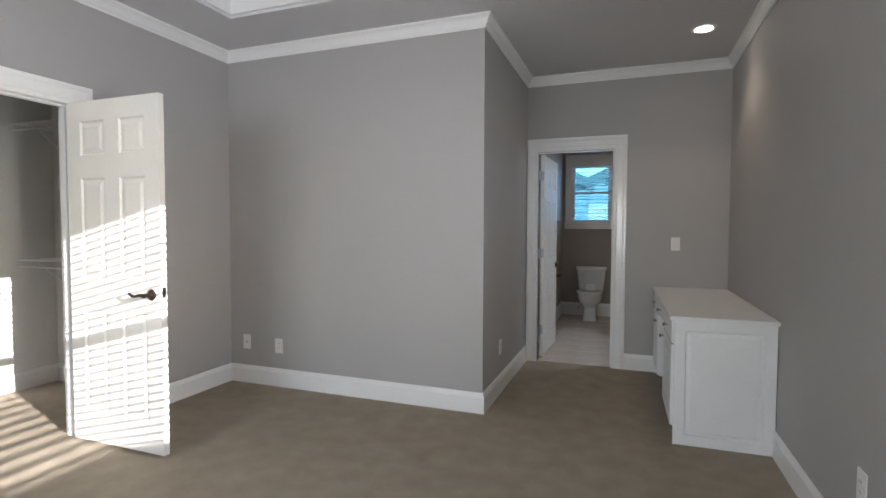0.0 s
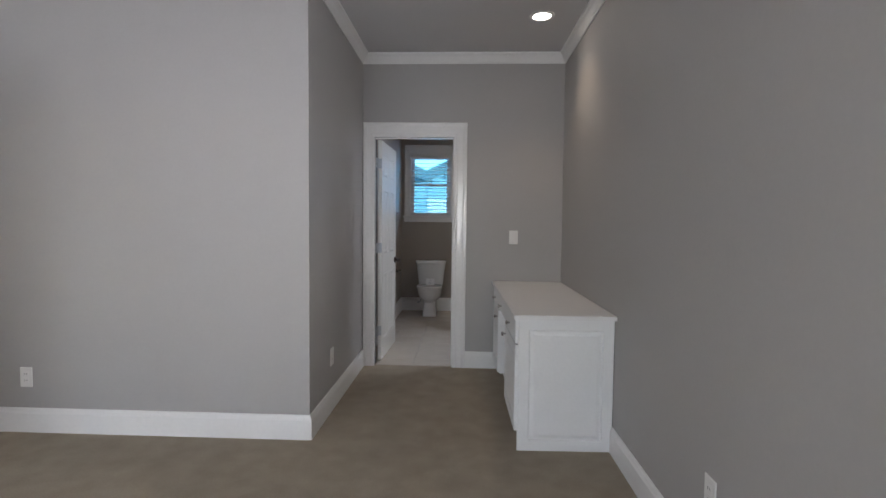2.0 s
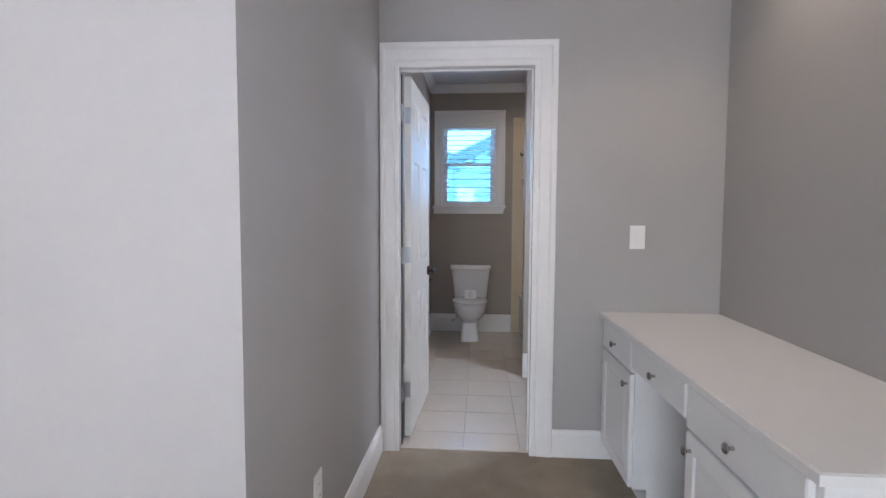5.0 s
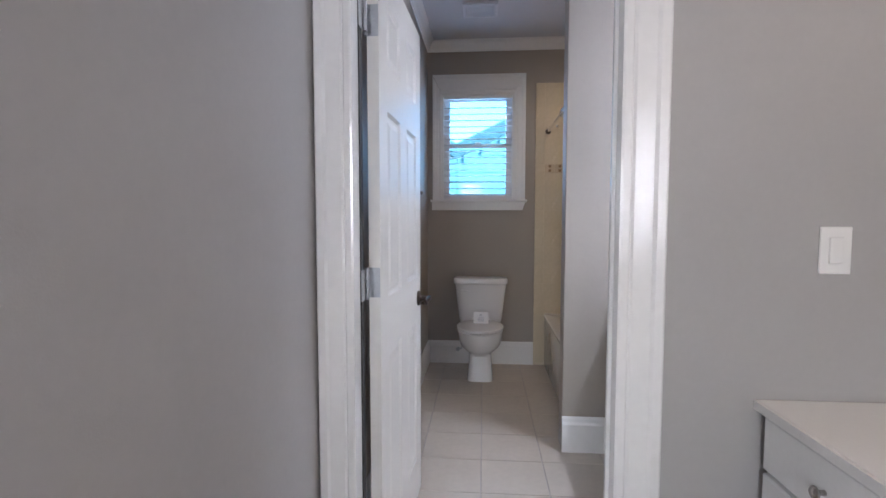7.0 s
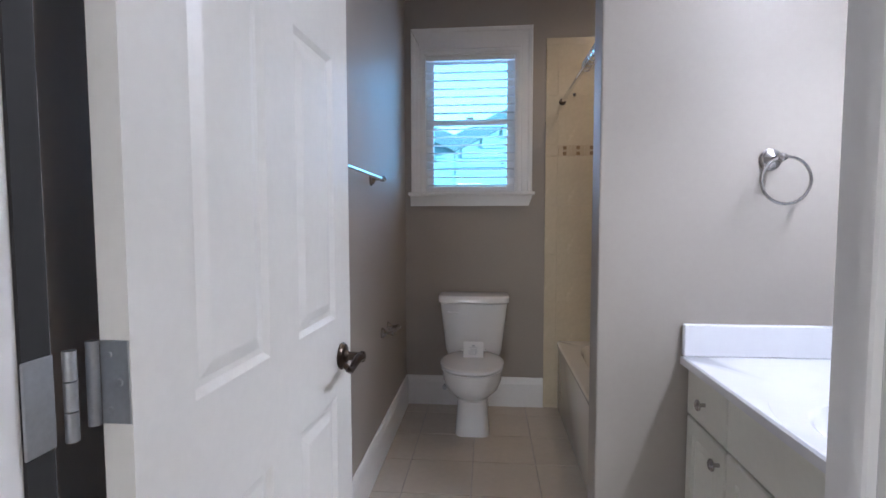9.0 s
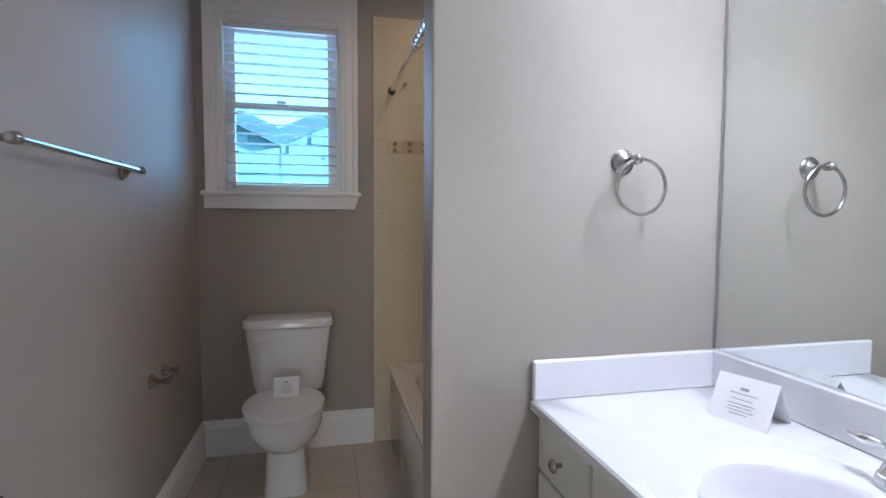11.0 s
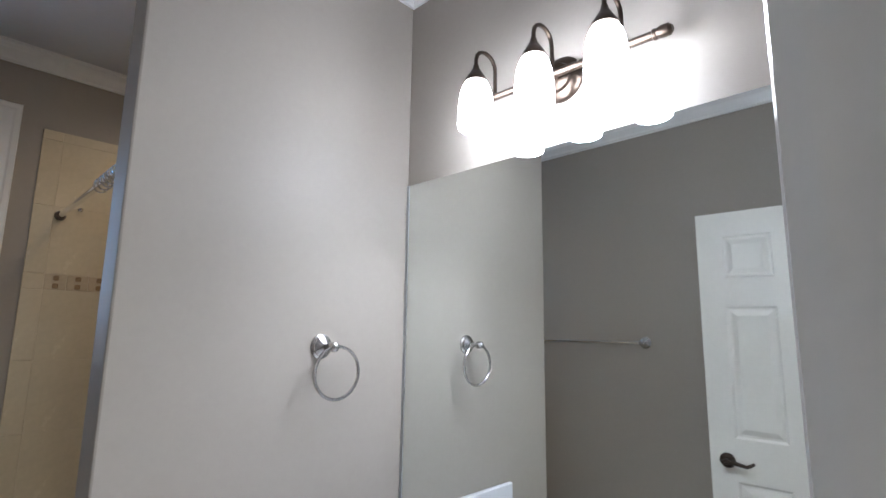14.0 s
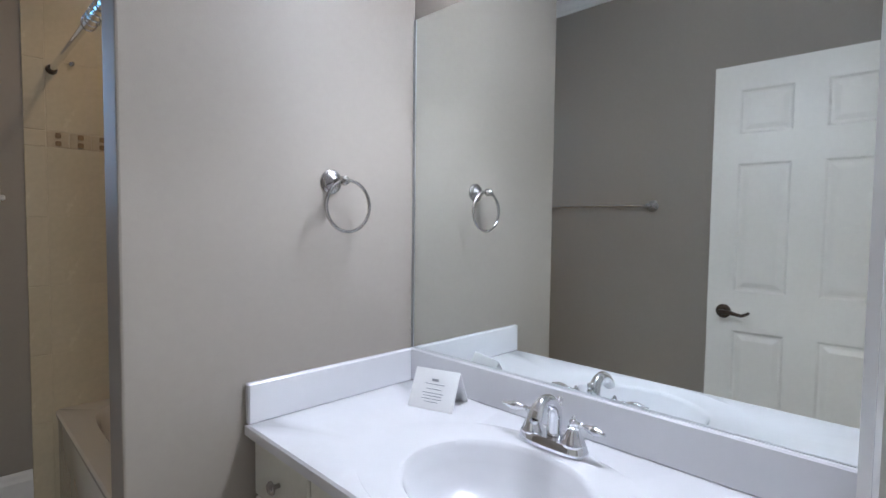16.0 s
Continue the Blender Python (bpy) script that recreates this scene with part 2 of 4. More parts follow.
# ---- setting: walls, floors, ceilings ----
ZC, ZB = 2.757, 2.687          # ceilings of bedroom and bathroom
LX, RX, NY = -3.18, 0.80, 3.26  # bedroom: left wall, right wall, facing wall
HX, DY0, DY1 = -0.955, 4.82, 4.912  # alcove's left wall, the door wall's two faces
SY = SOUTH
BL, BR, BY = -0.97, 0.75, 7.72  # bathroom: left, right, back
OX0, OX1, OZ = -0.85, -0.152, 2.04  # bathroom doorway
CX, CY0, CY1 = -4.55, 0.4, 2.73     # closet: back wall and ends
CO0, CO1 = 1.0, 1.985               # closet doorway along y
WY0, WY1, WZ0, WZ1 = 0.10, 1.00, 0.86, 2.30   # bedroom window
VX0, VX1, VZ0, VZ1 = -0.85, -0.256, 1.39, 2.26  # bathroom window


def structure(name, bm, material, label, category):
    return solid(name, bm, material, label, category, "structure")


S = "structure"
structure("wall_north", boxes((LX - 0.12, HX, NY, NY + 0.12, 0, ZC)), PAINT, "smooth greige painted bedroom wall", "wall")
structure("wall_alcove", boxes((HX - 0.12, HX, NY + 0.12, DY0, 0, ZC)), PAINT, "greige painted alcove side wall", "wall")
structure("wall_doorway", boxes((HX - 0.12, OX0 - 0.02, DY0, DY1, 0, ZC + 0.2), (OX1 + 0.02, RX + 0.14, DY0, DY1, 0, ZC + 0.2),
                                (OX0 - 0.02, OX1 + 0.02, DY0, DY1, OZ + 0.02, ZC + 0.2)), PAINT, "greige painted wall around the bathroom doorway", "wall")
structure("wall_east", boxes((RX, RX + 0.14, SY, WY0, 0, ZC), (RX, RX + 0.14, WY1, DY0, 0, ZC), (RX, RX + 0.14, WY0, WY1, 0, WZ0), (RX, RX + 0.14, WY0, WY1, WZ1, ZC)),
          PAINT, "long greige painted wall with a window", "wall")
structure("wall_west", boxes((LX - 0.12, LX, SY, CO0 - 0.02, 0, ZC), (LX - 0.12, LX, CO1 + 0.02, NY, 0, ZC), (LX - 0.12, LX, CO0 - 0.02, CO1 + 0.02, OZ + 0.02, ZC)),
          PAINT, "greige painted wall with the closet doorway", "wall")
# the wide opening is added out of view to let the south lamp in
structure("wall_south", boxes((LX - 0.12, -2.95, SY - 0.12, SY, 0, ZC), (-0.55, RX + 0.14, SY - 0.12, SY, 0, ZC), (-2.95, -0.55, SY - 0.12, SY, 0, 0.65), (-2.95, -0.55, SY - 0.12, SY, 2.25, ZC)), PAINT, "plain greige painted wall with an added, unseen window opening", "wall")
structure("wall_closet", boxes((CX - 0.1, CX, CY0, CY1, 0, 2.5), (CX - 0.1, LX - 0.12, CY1, CY1 + 0.1, 0, 2.5), (CX - 0.1, LX - 0.12, CY0 - 0.1, CY0, 0, 2.5)),
          CLOSETPAINT, "closet walls, paint lightened to brighten the closet", "wall")
structure("ceiling_closet", boxes((CX - 0.1, LX - 0.12, CY0 - 0.1, CY1 + 0.1, 2.5, 2.56)), CEIL, "plain white closet ceiling", "ceiling")
structure("wall_bath_west", boxes((BL - 0.12, BL, DY1, BY, 0, ZB)), BATHPAINT, "taupe painted bathroom side wall", "wall")
structure("wall_bath_east", boxes((BR, BR + 0.12, DY1, BY, 0, ZB)), BATHPAINT, "taupe painted wall behind the vanity and tub", "wall")
structure("wall_bath_north", boxes((BL - 0.12, VX0, BY, BY + 0.14, 0, ZB), (VX1, BR + 0.12, BY, BY + 0.14, 0, ZB), (VX0, VX1, BY, BY + 0.14, 0, VZ0), (VX0, VX1, BY, BY + 0.14, VZ1, ZB)),
          BATHPAINT, "taupe painted wall with the bathroom window", "wall")
_bm = bmesh.new()
box(_bm, -0.079, BR, 6.14, 6.255, 0, ZB, 0.006, 2)
structure("wall_wing", _bm, BATHPAINT, "grey painted wing wall between vanity and tub", "wall")
structure("ceiling_bath", boxes((BL - 0.12, BR + 0.12, DY1, BY + 0.14, ZB, ZB + 0.08)), CEIL, "white painted bathroom ceiling", "ceiling")
TX0, TX1, TY0, TY1 = -2.64, 0.05, -2.5, 2.72
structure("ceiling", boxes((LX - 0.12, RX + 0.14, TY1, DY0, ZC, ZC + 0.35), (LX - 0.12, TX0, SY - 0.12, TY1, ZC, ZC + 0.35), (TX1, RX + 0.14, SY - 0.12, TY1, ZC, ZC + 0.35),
                           (TX0, TX1, SY - 0.12, TY0, ZC, ZC + 0.35), (TX0, TX1, TY0, TY1, ZC + 0.26, ZC + 0.35)), CEIL, "white ceiling with a raised tray", "ceiling")
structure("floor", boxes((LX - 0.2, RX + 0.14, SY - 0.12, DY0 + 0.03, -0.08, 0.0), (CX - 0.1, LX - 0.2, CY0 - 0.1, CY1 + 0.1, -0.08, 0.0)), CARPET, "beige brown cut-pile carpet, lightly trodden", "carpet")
floor_bath = structure("floor_bath", boxes((BL - 0.12, BR + 0.12, DY0 + 0.03, BY + 0.14, -0.08, -0.004)), GROUT, "off-white square floor tiles with brown grout", "floor")

# crown and base mouldings
CROWN = [(0.0, ZC - 0.086), (0.008, ZC - 0.086), (0.010, ZC - 0.074), (0.018, ZC - 0.062), (0.030, ZC - 0.034), (0.042, ZC - 0.020), (0.052, ZC - 0.014), (0.054, ZC), (0.0, ZC)]
BASE = [(0.0, 0.0), (0.016, 0.0), (0.016, 0.115), (0.012, 0.126), (0.010, 0.138), (0.005, 0.147), (0.0, 0.147)]
BCROWN = [(d, z - ZC + ZB) for d, z in CROWN]
BBASE = [(d, z * 1.3) for d, z in BASE]


def run_of(name, profile, runs, label, material=TRIM):
    for i, r in enumerate(runs):
        bm = bmesh.new()
        moulding(bm, profile, *r)
        structure(name, bm, material, label, "moulding")


run_of("trim_crown", CROWN, [((LX, NY), (HX, NY), (0, -1), 1, -1), ((HX, NY), (HX, DY0), (1, 0), -1, 1), ((HX, DY0), (RX, DY0), (0, -1), 1, 1),
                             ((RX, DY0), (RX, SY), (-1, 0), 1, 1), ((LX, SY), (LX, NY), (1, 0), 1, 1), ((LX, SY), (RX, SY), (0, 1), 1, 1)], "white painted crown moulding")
run_of("baseboard", BASE, [((LX, NY), (HX, NY), (0, -1), 1, -1), ((HX, NY), (HX, DY0 - 0.02), (1, 0), -1, 0), ((-0.035, DY0), (RX, DY0), (0, -1), 0, 1),
                           ((RX, DY0), (RX, SY), (-1, 0), 1, 1), ((LX, SY), (LX, CO0 - 0.1), (1, 0), 1, 0), ((LX, CO1 + 0.1), (LX, NY), (1, 0), 0, 1),
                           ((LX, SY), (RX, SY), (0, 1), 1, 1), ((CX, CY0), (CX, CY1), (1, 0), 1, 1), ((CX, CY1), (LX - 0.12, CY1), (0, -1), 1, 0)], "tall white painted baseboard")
run_of("trim_crown_bath", BCROWN, [((BL, BY), (BR, BY), (0, -1), 1, 1), ((BL, DY1), (BL, BY), (1, 0), 1, 1), ((-0.079, 6.14), (BR, 6.14), (0, -1), 0, 1),
                                   ((BR, 6.14), (BR, DY1), (-1, 0), 1, 1), ((BR, DY1), (BL, DY1), (0, 1), 1, 1)], "white painted bathroom crown moulding")
run_of("baseboard_bath", BBASE, [((BL, BY), (-0.08, BY), (0, -1), 1, 0), ((BL, DY1 + 0.03), (BL, BY), (1, 0), 0, 1), ((-0.079, 6.14), (0.22, 6.14), (0, -1), 0, 0)], "tall white bathroom baseboard")

# ceiling tray border
run_of("trim_tray", [(0.0, ZC + 0.02), (0.02, ZC + 0.02), (0.03, ZC + 0.26), (0.0, ZC + 0.26)],
       [((TX0, TY1), (TX1, TY1), (0, -1), 1, 1), ((TX0, TY0), (TX0, TY1), (1, 0), 1, 1)], "white painted tray side board")


# ---- door casings ----
def casing_profile(w):
    """Across the casing from the opening outwards: (offset, thickness)."""
    return [(0.0, 0.0), (0.0, 0.011), (0.006, 0.013), (0.02, 0.013), (0.024, 0.010), (0.03, 0.014), (w - 0.03, 0.016), (w - 0.022, 0.021), (w - 0.004, 0.022), (w, 0.018), (w, 0.0)]


def casing_y(bm, x0, x1, ztop, yface, w, out, hs=1.0, w1=None):
    """U-shaped casing round a doorway in a wall across y; out is -1 or +1; w1 is the width at x1 where it differs."""
    pr, k1 = casing_profile(w), (w1 or w) / w
    for side in (0, 1):
        rings = []
        for z0, k in ((0.0, 0), (ztop, 1)):
            rings.append([Vector(((x0 - o if side == 0 else x1 + o * k1), yface + out * d, z0 + k * o * hs)) for o, d in pr])
        loft(bm, rings)
    loft(bm, [[Vector((x0 - o, yface + out * d, ztop + o * hs)) for o, d in pr], [Vector((x1 + o * k1, yface + out * d, ztop + o * hs)) for o, d in pr]])


def casing_x(bm, y0, y1, ztop, xface, w, out):
    pr = casing_profile(w)
    for side in (0, 1):
        loft(bm, [[Vector((xface + out * d, (y0 - o if side == 0 else y1 + o), z0 + k * o)) for o, d in pr] for z0, k in ((0.0, 0), (ztop, 1))])
    loft(bm, [[Vector((xface + out * d, y0 - o, ztop + o)) for o, d in pr], [Vector((xface + out * d, y1 + o, ztop + o)) for o, d in pr]])


doorframe = thing("doorframe_bath", (OX0, DY0, 0), "white gloss door casing around the bathroom doorway", "door frame", kind=S)
_bm = bmesh.new()
casing_y(_bm, OX0, OX1, OZ, DY0, 0.1, -1, 1.25, 0.117)
part("casing", _bm, GLOSSTRIM, doorframe)
_bm = bmesh.new()
casing_y(_bm, OX0 - 0.008, OX1 + 0.008, OZ + 0.008, DY1, 0.08, 1)
part("casing", _bm, GLOSSTRIM, doorframe)
part("jamb", boxes((OX0 - 0.02, OX0, DY0, DY1, 0, OZ), (OX1, OX1 + 0.02, DY0, DY1, 0, OZ), (OX0 - 0.02, OX1 + 0.02, DY0, DY1, OZ, OZ + 0.02)), GLOSSTRIM, doorframe)
part("doorstop", boxes((OX1 - 0.011, OX1, DY0 + 0.035, DY1 - 0.04, 0, OZ - 0.011),
                       (OX0, OX1, DY0 + 0.035, DY1 - 0.04, OZ - 0.011, OZ), bevel=0.002), GLOSSTRIM, doorframe)
# near-black strip on the jamb stands for the shade in the hinge gap
part("hinge_gap_shade", boxes((OX0, OX0 + 0.004, DY0 + 0.060, DY1 - 0.002, 0, OZ - 0.012)), SLOT, doorframe, "dark strip painted as the shade of the hinge gap")
for z in (0.286, 1.056, 1.826):
    part("hinge_leaf", boxes((OX0 + 0.003, OX0 + 0.006, DY1 - 0.034, DY1 - 0.001, z - 0.045, z + 0.045), bevel=0.001), STEEL, doorframe, "grey steel hinge leaf on the jamb")
for z in (0.286, 1.056, 1.826):
    bm = bmesh.new()
    for k in range(3):
        lathe(bm, [(0.0062, z - 0.045 + k * 0.0305), (0.0062, z - 0.016 + k * 0.0305)], Matrix.Translation((OX0 + 0.010, DY1 + 0.012, 0)), 14)
    part("hinge_knuckle", bm, STEEL, doorframe, "", True)
part("strike_plate", boxes((OX1 - 0.002, OX1 + 0.001, DY1 - 0.034, DY1 - 0.006, 0.90, 0.96)), BRONZE, doorframe, "dark metal strike plate")

closetframe = thing("doorframe_closet", (LX, CO1, 0), "white painted casing around the closet doorway", "door frame", kind=S)
_bm = bmesh.new()
casing_x(_bm, CO0, CO1, OZ, LX, 0.12, 1)
part("casing", _bm, TRIM, closetframe)
part("jamb", boxes((LX - 0.12, LX, CO0 - 0.02, CO0, 0, OZ), (LX - 0.12, LX, CO1, CO1 + 0.02, 0, OZ), (LX - 0.12, LX, CO0 - 0.02, CO1 + 0.02, OZ, OZ + 0.02)), TRIM, closetframe)
part("doorstop", boxes((LX - 0.085, LX - 0.045, CO0, CO0 + 0.011, 0, OZ - 0.011), (LX - 0.085, LX - 0.045, CO1 - 0.011, CO1, 0, OZ - 0.011), (LX - 0.085, LX - 0.045, CO0, CO1, OZ - 0.011, OZ)), TRIM, closetframe)
# threshold between carpet and tile
structure("threshold", boxes((OX0, OX1, DY0 + 0.025, DY0 + 0.06, -0.004, 0.004), bevel=0.002), TILE, "thin pale threshold strip", "threshold")


# ---- doors ----
def lever_set(parent, x, z, y_face, out, towards, material=BRONZE):
    """Rosette and lever on a door face; towards is the lever's way along x."""
    m = Matrix.Translation((x, y_face, z)) @ Matrix.Rotation(radians(90 if out < 0 else -90), 4, "X")
    bm = bmesh.new()
    lathe(bm, [(0.031, 0), (0.033, 0.004), (0.028, 0.010), (0.016, 0.013), (0.011, 0.020), (0.011, 0.045), (0.014, 0.050), (0.012, 0.058), (0.004, 0.060)], m)
    rose = part("rosette", bm, material, parent, "dark metal door rosette", True)
    bm = bmesh.new()
    y = y_face + out * 0.050
    tube(bm, [(x, y, z), (x + towards * 0.03, y, z + 0.003), (x + towards * 0.06, y, z - 0.004), (x + towards * 0.085, y, z - 0.008), (x + towards * 0.105, y, z + 0.002), (x + towards * 0.115, y, z + 0.010)],
         0.0095, taper=[1.25, 1.1, 0.9, 0.8, 0.75, 0.6])
    part("lever", bm, material, parent, "curved dark lever handle", True)
    return rose


def panel_door(name, width, height, label, place, hinge_side_y, lever_z=0.915):
    """A six-panel door, hinge edge at x = 0, leaf along +x, its faces at y = -T/2 and T/2."""
    T, st, mid = 0.035, 0.108, 0.118
    door = thing(name, (0, 0, 0), label, "door", kind=S)
    rails = [(0.0, 0.19), (0.805, 0.99), (1.58, 1.715), (height - 0.115, height)]
    bm = bmesh.new()
    box(bm, 0.004, width - 0.004, -T / 2 + 0.009, T / 2 - 0.009, 0.012, height - 0.004)
    for x0, x1 in ((0, st), (width - st, width), ((width - mid) / 2, (width + mid) / 2)):
        box(bm, x0, x1, -T / 2, T / 2, 0.008, height)
    for z0, z1 in rails:
        for x0, x1 in ((st, (width - mid) / 2), ((width + mid) / 2, width - st)):
            box(bm, x0, x1, -T / 2, T / 2, max(z0, 0.008), z1)
    part("leaf", bm, DOORPAINT, door)
    for x0, x1 in ((st, (width - mid) / 2), ((width + mid) / 2, width - st)):
        for (_, z0), (z1, _) in zip(rails, rails[1:]):
            bm = bmesh.new()
            for s in (-1, 1):
                # sloped mould round the recess, then the raised field
                def ring(i, d):
                    return [Vector((a, s * (T / 2 - d), b)) for a, b in ((x0 + i, z0 + i), (x1 - i, z0 + i), (x1 - i, z1 - i), (x0 + i, z1 - i))]
                loft(bm, [ring(0.0, 0.0), ring(0.010, 0.0085), ring(0.020, 0.0085), ring(0.040, 0.002), ring(0.043, 0.0015)], (False, True))
            part("panel", bm, DOORPAINT, door)
    for z in (0.28, 1.05, height - 0.21):
        bm = bmesh.new()
        box(bm, -0.002, 0.0005, -T / 2 + 0.001, T / 2 - 0.001, z - 0.045, z + 0.045, 0.0006)
        lathe(bm, [(0.0065, -0.045), (0.0065, 0.045)], Matrix.Translation((-0.006, hinge_side_y * (T / 2 + 0.004), z)), 12)
        for k in (-0.03, 0.0, 0.03):
            lathe(bm, [(0.004, 0), (0.003, 0.001)], Matrix.Translation((-0.002, 0.006 * (1 if k else -1), z + k)) @ Matrix.Rotation(radians(-90), 4, "Y"), 10)
        part("hinge", bm, STEEL, door, "grey steel butt hinge", True)
    lever_set(door, width - 0.072, lever_z, -T / 2, -1, -1)
    lever_set(door, width - 0.072, lever_z, T / 2, 1, -1)
    bm = boxes((width - 0.0005, width + 0.0015, -0.012, 0.012, lever_z - 0.015, lever_z + 0.045))
    part("latch_plate", bm, BRONZE, door, "dark metal latch plate")
    door.matrix_basis = place
    return door


# bathroom door, opened into the bathroom
_ang = math.degrees(math.atan2(5.714 - 4.968, -0.800 + 0.827))
panel_door("door_bath", 0.746, 2.03, "white six-panel door standing open into the bathroom", pose(-0.827, 4.968, 0.006, 0, 0, _ang), 1, 0.892)
# closet door, opened into the bedroom
panel_door("door_closet", 0.735, 2.03, "white six-panel closet door standing open on the carpet", pose(LX + 0.012, CO1 - 0.018, 0.008, 0, 0, 0.0), 1)


# ---- windows ----
def blind_slats(parent, axis, u0, u1, c, depth, z0, z1, pitch, tilt):
    """Slats as single parts; axis: the way they run. c: their centre across."""
    n = int((z1 - z0) / pitch)
    me = None
    for i in range(n):
        z = z0 + (i + 0.5) * pitch
        if me is None:
            bm = bmesh.new()
            L, d = u1 - u0, depth / 2
            prof = [(-d, -0.0012), (-d * 0.4, 0.0012), (d * 0.4, 0.0012), (d, -0.0012), (d * 0.4, -0.0008), (-d * 0.4, -0.0008)]
            prism(bm, prof, -L / 2, L / 2, "y") if axis == "y" else prism(bm, prof, -L / 2, L / 2, "x")
            me = mesh_of("slat", bm, BLIND)
        ob = new("slat", me)
        ob.parent = parent
        if axis == "y":
            ob.matrix_basis = Matrix.Translation(Vector((c, (u0 + u1) / 2, z)) - base_of(parent)) @ Matrix.Rotation(radians(tilt), 4, "Y")
        else:
            ob.matrix_basis = Matrix.Translation(Vector(((u0 + u1) / 2, c, z)) - base_of(parent)) @ Matrix.Rotation(radians(tilt), 4, "X")


# bedroom window on the long wall
w1 = thing("window_1", (RX, WY0, WZ0), "white sash window with wide casing and open blinds", "window", kind=S)
bm = bmesh.new()
for side in (0, 1):
    pr = casing_profile(0.105)
    loft(bm, [[Vector((RX - d, (WY0 - o if side == 0 else WY1 + o), z0 + k * o)) for o, d in pr] for z0, k in ((WZ0 - 0.01, 0), (WZ1, 1))])
loft(bm, [[Vector((RX - d, WY0 - o, WZ1 + o)) for o, d in pr], [Vector((RX - d, WY1 + o, WZ1 + o)) for o, d in pr]])
part("window_casing", bm, GLOSSTRIM, w1)
part("window_sill", boxes((RX - 0.06, RX + 0.09, WY0 - 0.125, WY1 + 0.125, WZ0 - 0.03, WZ0 - 0.008), bevel=0.006), GLOSSTRIM, w1)
part("apron", boxes((RX - 0.018, RX, WY0 - 0.10, WY1 + 0.10, WZ0 - 0.12, WZ0 - 0.03), bevel=0.004), GLOSSTRIM, w1)
part("window_jamb", boxes((RX, RX + 0.14, WY0, WY0 + 0.015, WZ0 - 0.005, WZ1), (RX, RX + 0.14, WY1 - 0.015, WY1, WZ0 - 0.005, WZ1), (RX, RX + 0.14, WY0 + 0.015, WY1 - 0.015, WZ1 - 0.015, WZ1)), TRIM, w1)
for zz0, zz1, xx in ((WZ0, 1.60, RX + 0.085), (1.56, WZ1 - 0.015, RX + 0.115)):
    y0, y1 = WY0 + 0.015, WY1 - 0.015
    part("sash", boxes((xx - 0.015, xx + 0.015, y0, y0 + 0.045, zz0, zz1), (xx - 0.015, xx + 0.015, y1 - 0.045, y1, zz0, zz1), (xx - 0.015, xx + 0.015, y0 + 0.045, y1 - 0.045, zz0, zz0 + 0.045),
                       (xx - 0.015, xx + 0.015, y0 + 0.045, y1 - 0.045, zz1 - 0.04, zz1)), VINYL, w1)
    p_ = part("pane", boxes((xx - 0.002, xx + 0.002, y0 + 0.045, y1 - 0.045, zz0 + 0.045, zz1 - 0.04)), PANE, w1)
    p_.visible_shadow = False
bl1 = thing("window_blind", (RX + 0.035, WY0, WZ0), "white two-inch blind with slats open, in the bedroom window", "blind")
part("headrail", boxes((RX + 0.008, RX + 0.062, WY0 + 0.02, WY1 - 0.02, WZ1 - 0.065, WZ1 - 0.017), bevel=0.003), BLIND, bl1)
part("bottom_rail", boxes((RX + 0.012, RX + 0.058, WY0 + 0.022, WY1 - 0.022, WZ0 + 0.002, WZ0 + 0.02), bevel=0.003), BLIND, bl1)
blind_slats(bl1, "y", WY0 + 0.022, WY1 - 0.022, RX + 0.035, 0.05, WZ0 + 0.03, WZ1 - 0.07, 0.046, 7)
for y in (WY0 + 0.15, (WY0 + WY1) / 2, WY1 - 0.15):
    bm = bmesh.new()
    for dx in (-0.026, 0.026):
        tube(bm, [(RX + 0.035 + dx, y, WZ0 + 0.01), (RX + 0.035 + dx, y, WZ1 - 0.06)], 0.0012, 6)
    part("ladder_cord", bm, BLIND, bl1)

# unseen wide window behind the walk's start, added to light the room
w3 = thing("added_window", (-1.75, SY, 0.65), "unseen wide window in a white frame, added to light the room", "window", kind=S)
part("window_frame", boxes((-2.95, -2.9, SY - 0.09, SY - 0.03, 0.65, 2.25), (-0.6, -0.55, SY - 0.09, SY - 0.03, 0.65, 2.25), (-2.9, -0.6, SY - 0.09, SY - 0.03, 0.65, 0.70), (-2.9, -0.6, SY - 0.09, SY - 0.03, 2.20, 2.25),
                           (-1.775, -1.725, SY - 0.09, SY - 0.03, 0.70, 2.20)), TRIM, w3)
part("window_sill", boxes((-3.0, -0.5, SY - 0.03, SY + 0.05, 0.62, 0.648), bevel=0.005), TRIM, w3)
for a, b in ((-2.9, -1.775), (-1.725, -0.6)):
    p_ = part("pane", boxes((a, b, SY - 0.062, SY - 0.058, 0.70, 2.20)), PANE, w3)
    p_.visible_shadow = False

# bathroom window
w2 = thing("window_2", (VX0, BY, VZ0), "white double-hung bathroom window with a wooden casing", "window", kind=S)
bm = bmesh.new()
x0c, x1c = VX0, VX1
prl, prr = casing_profile(0.078), casing_profile(0.095)
loft(bm, [[Vector((x0c - o, BY - d, z0 + k * o * 1.9)) for o, d in prl] for z0, k in ((VZ0, 0), (VZ1, 1))])
loft(bm, [[Vector((x1c + o, BY - d, z0 + k * o * 1.65)) for o, d in prr] for z0, k in ((VZ0, 0), (VZ1, 1))])
prt = casing_profile(0.155)
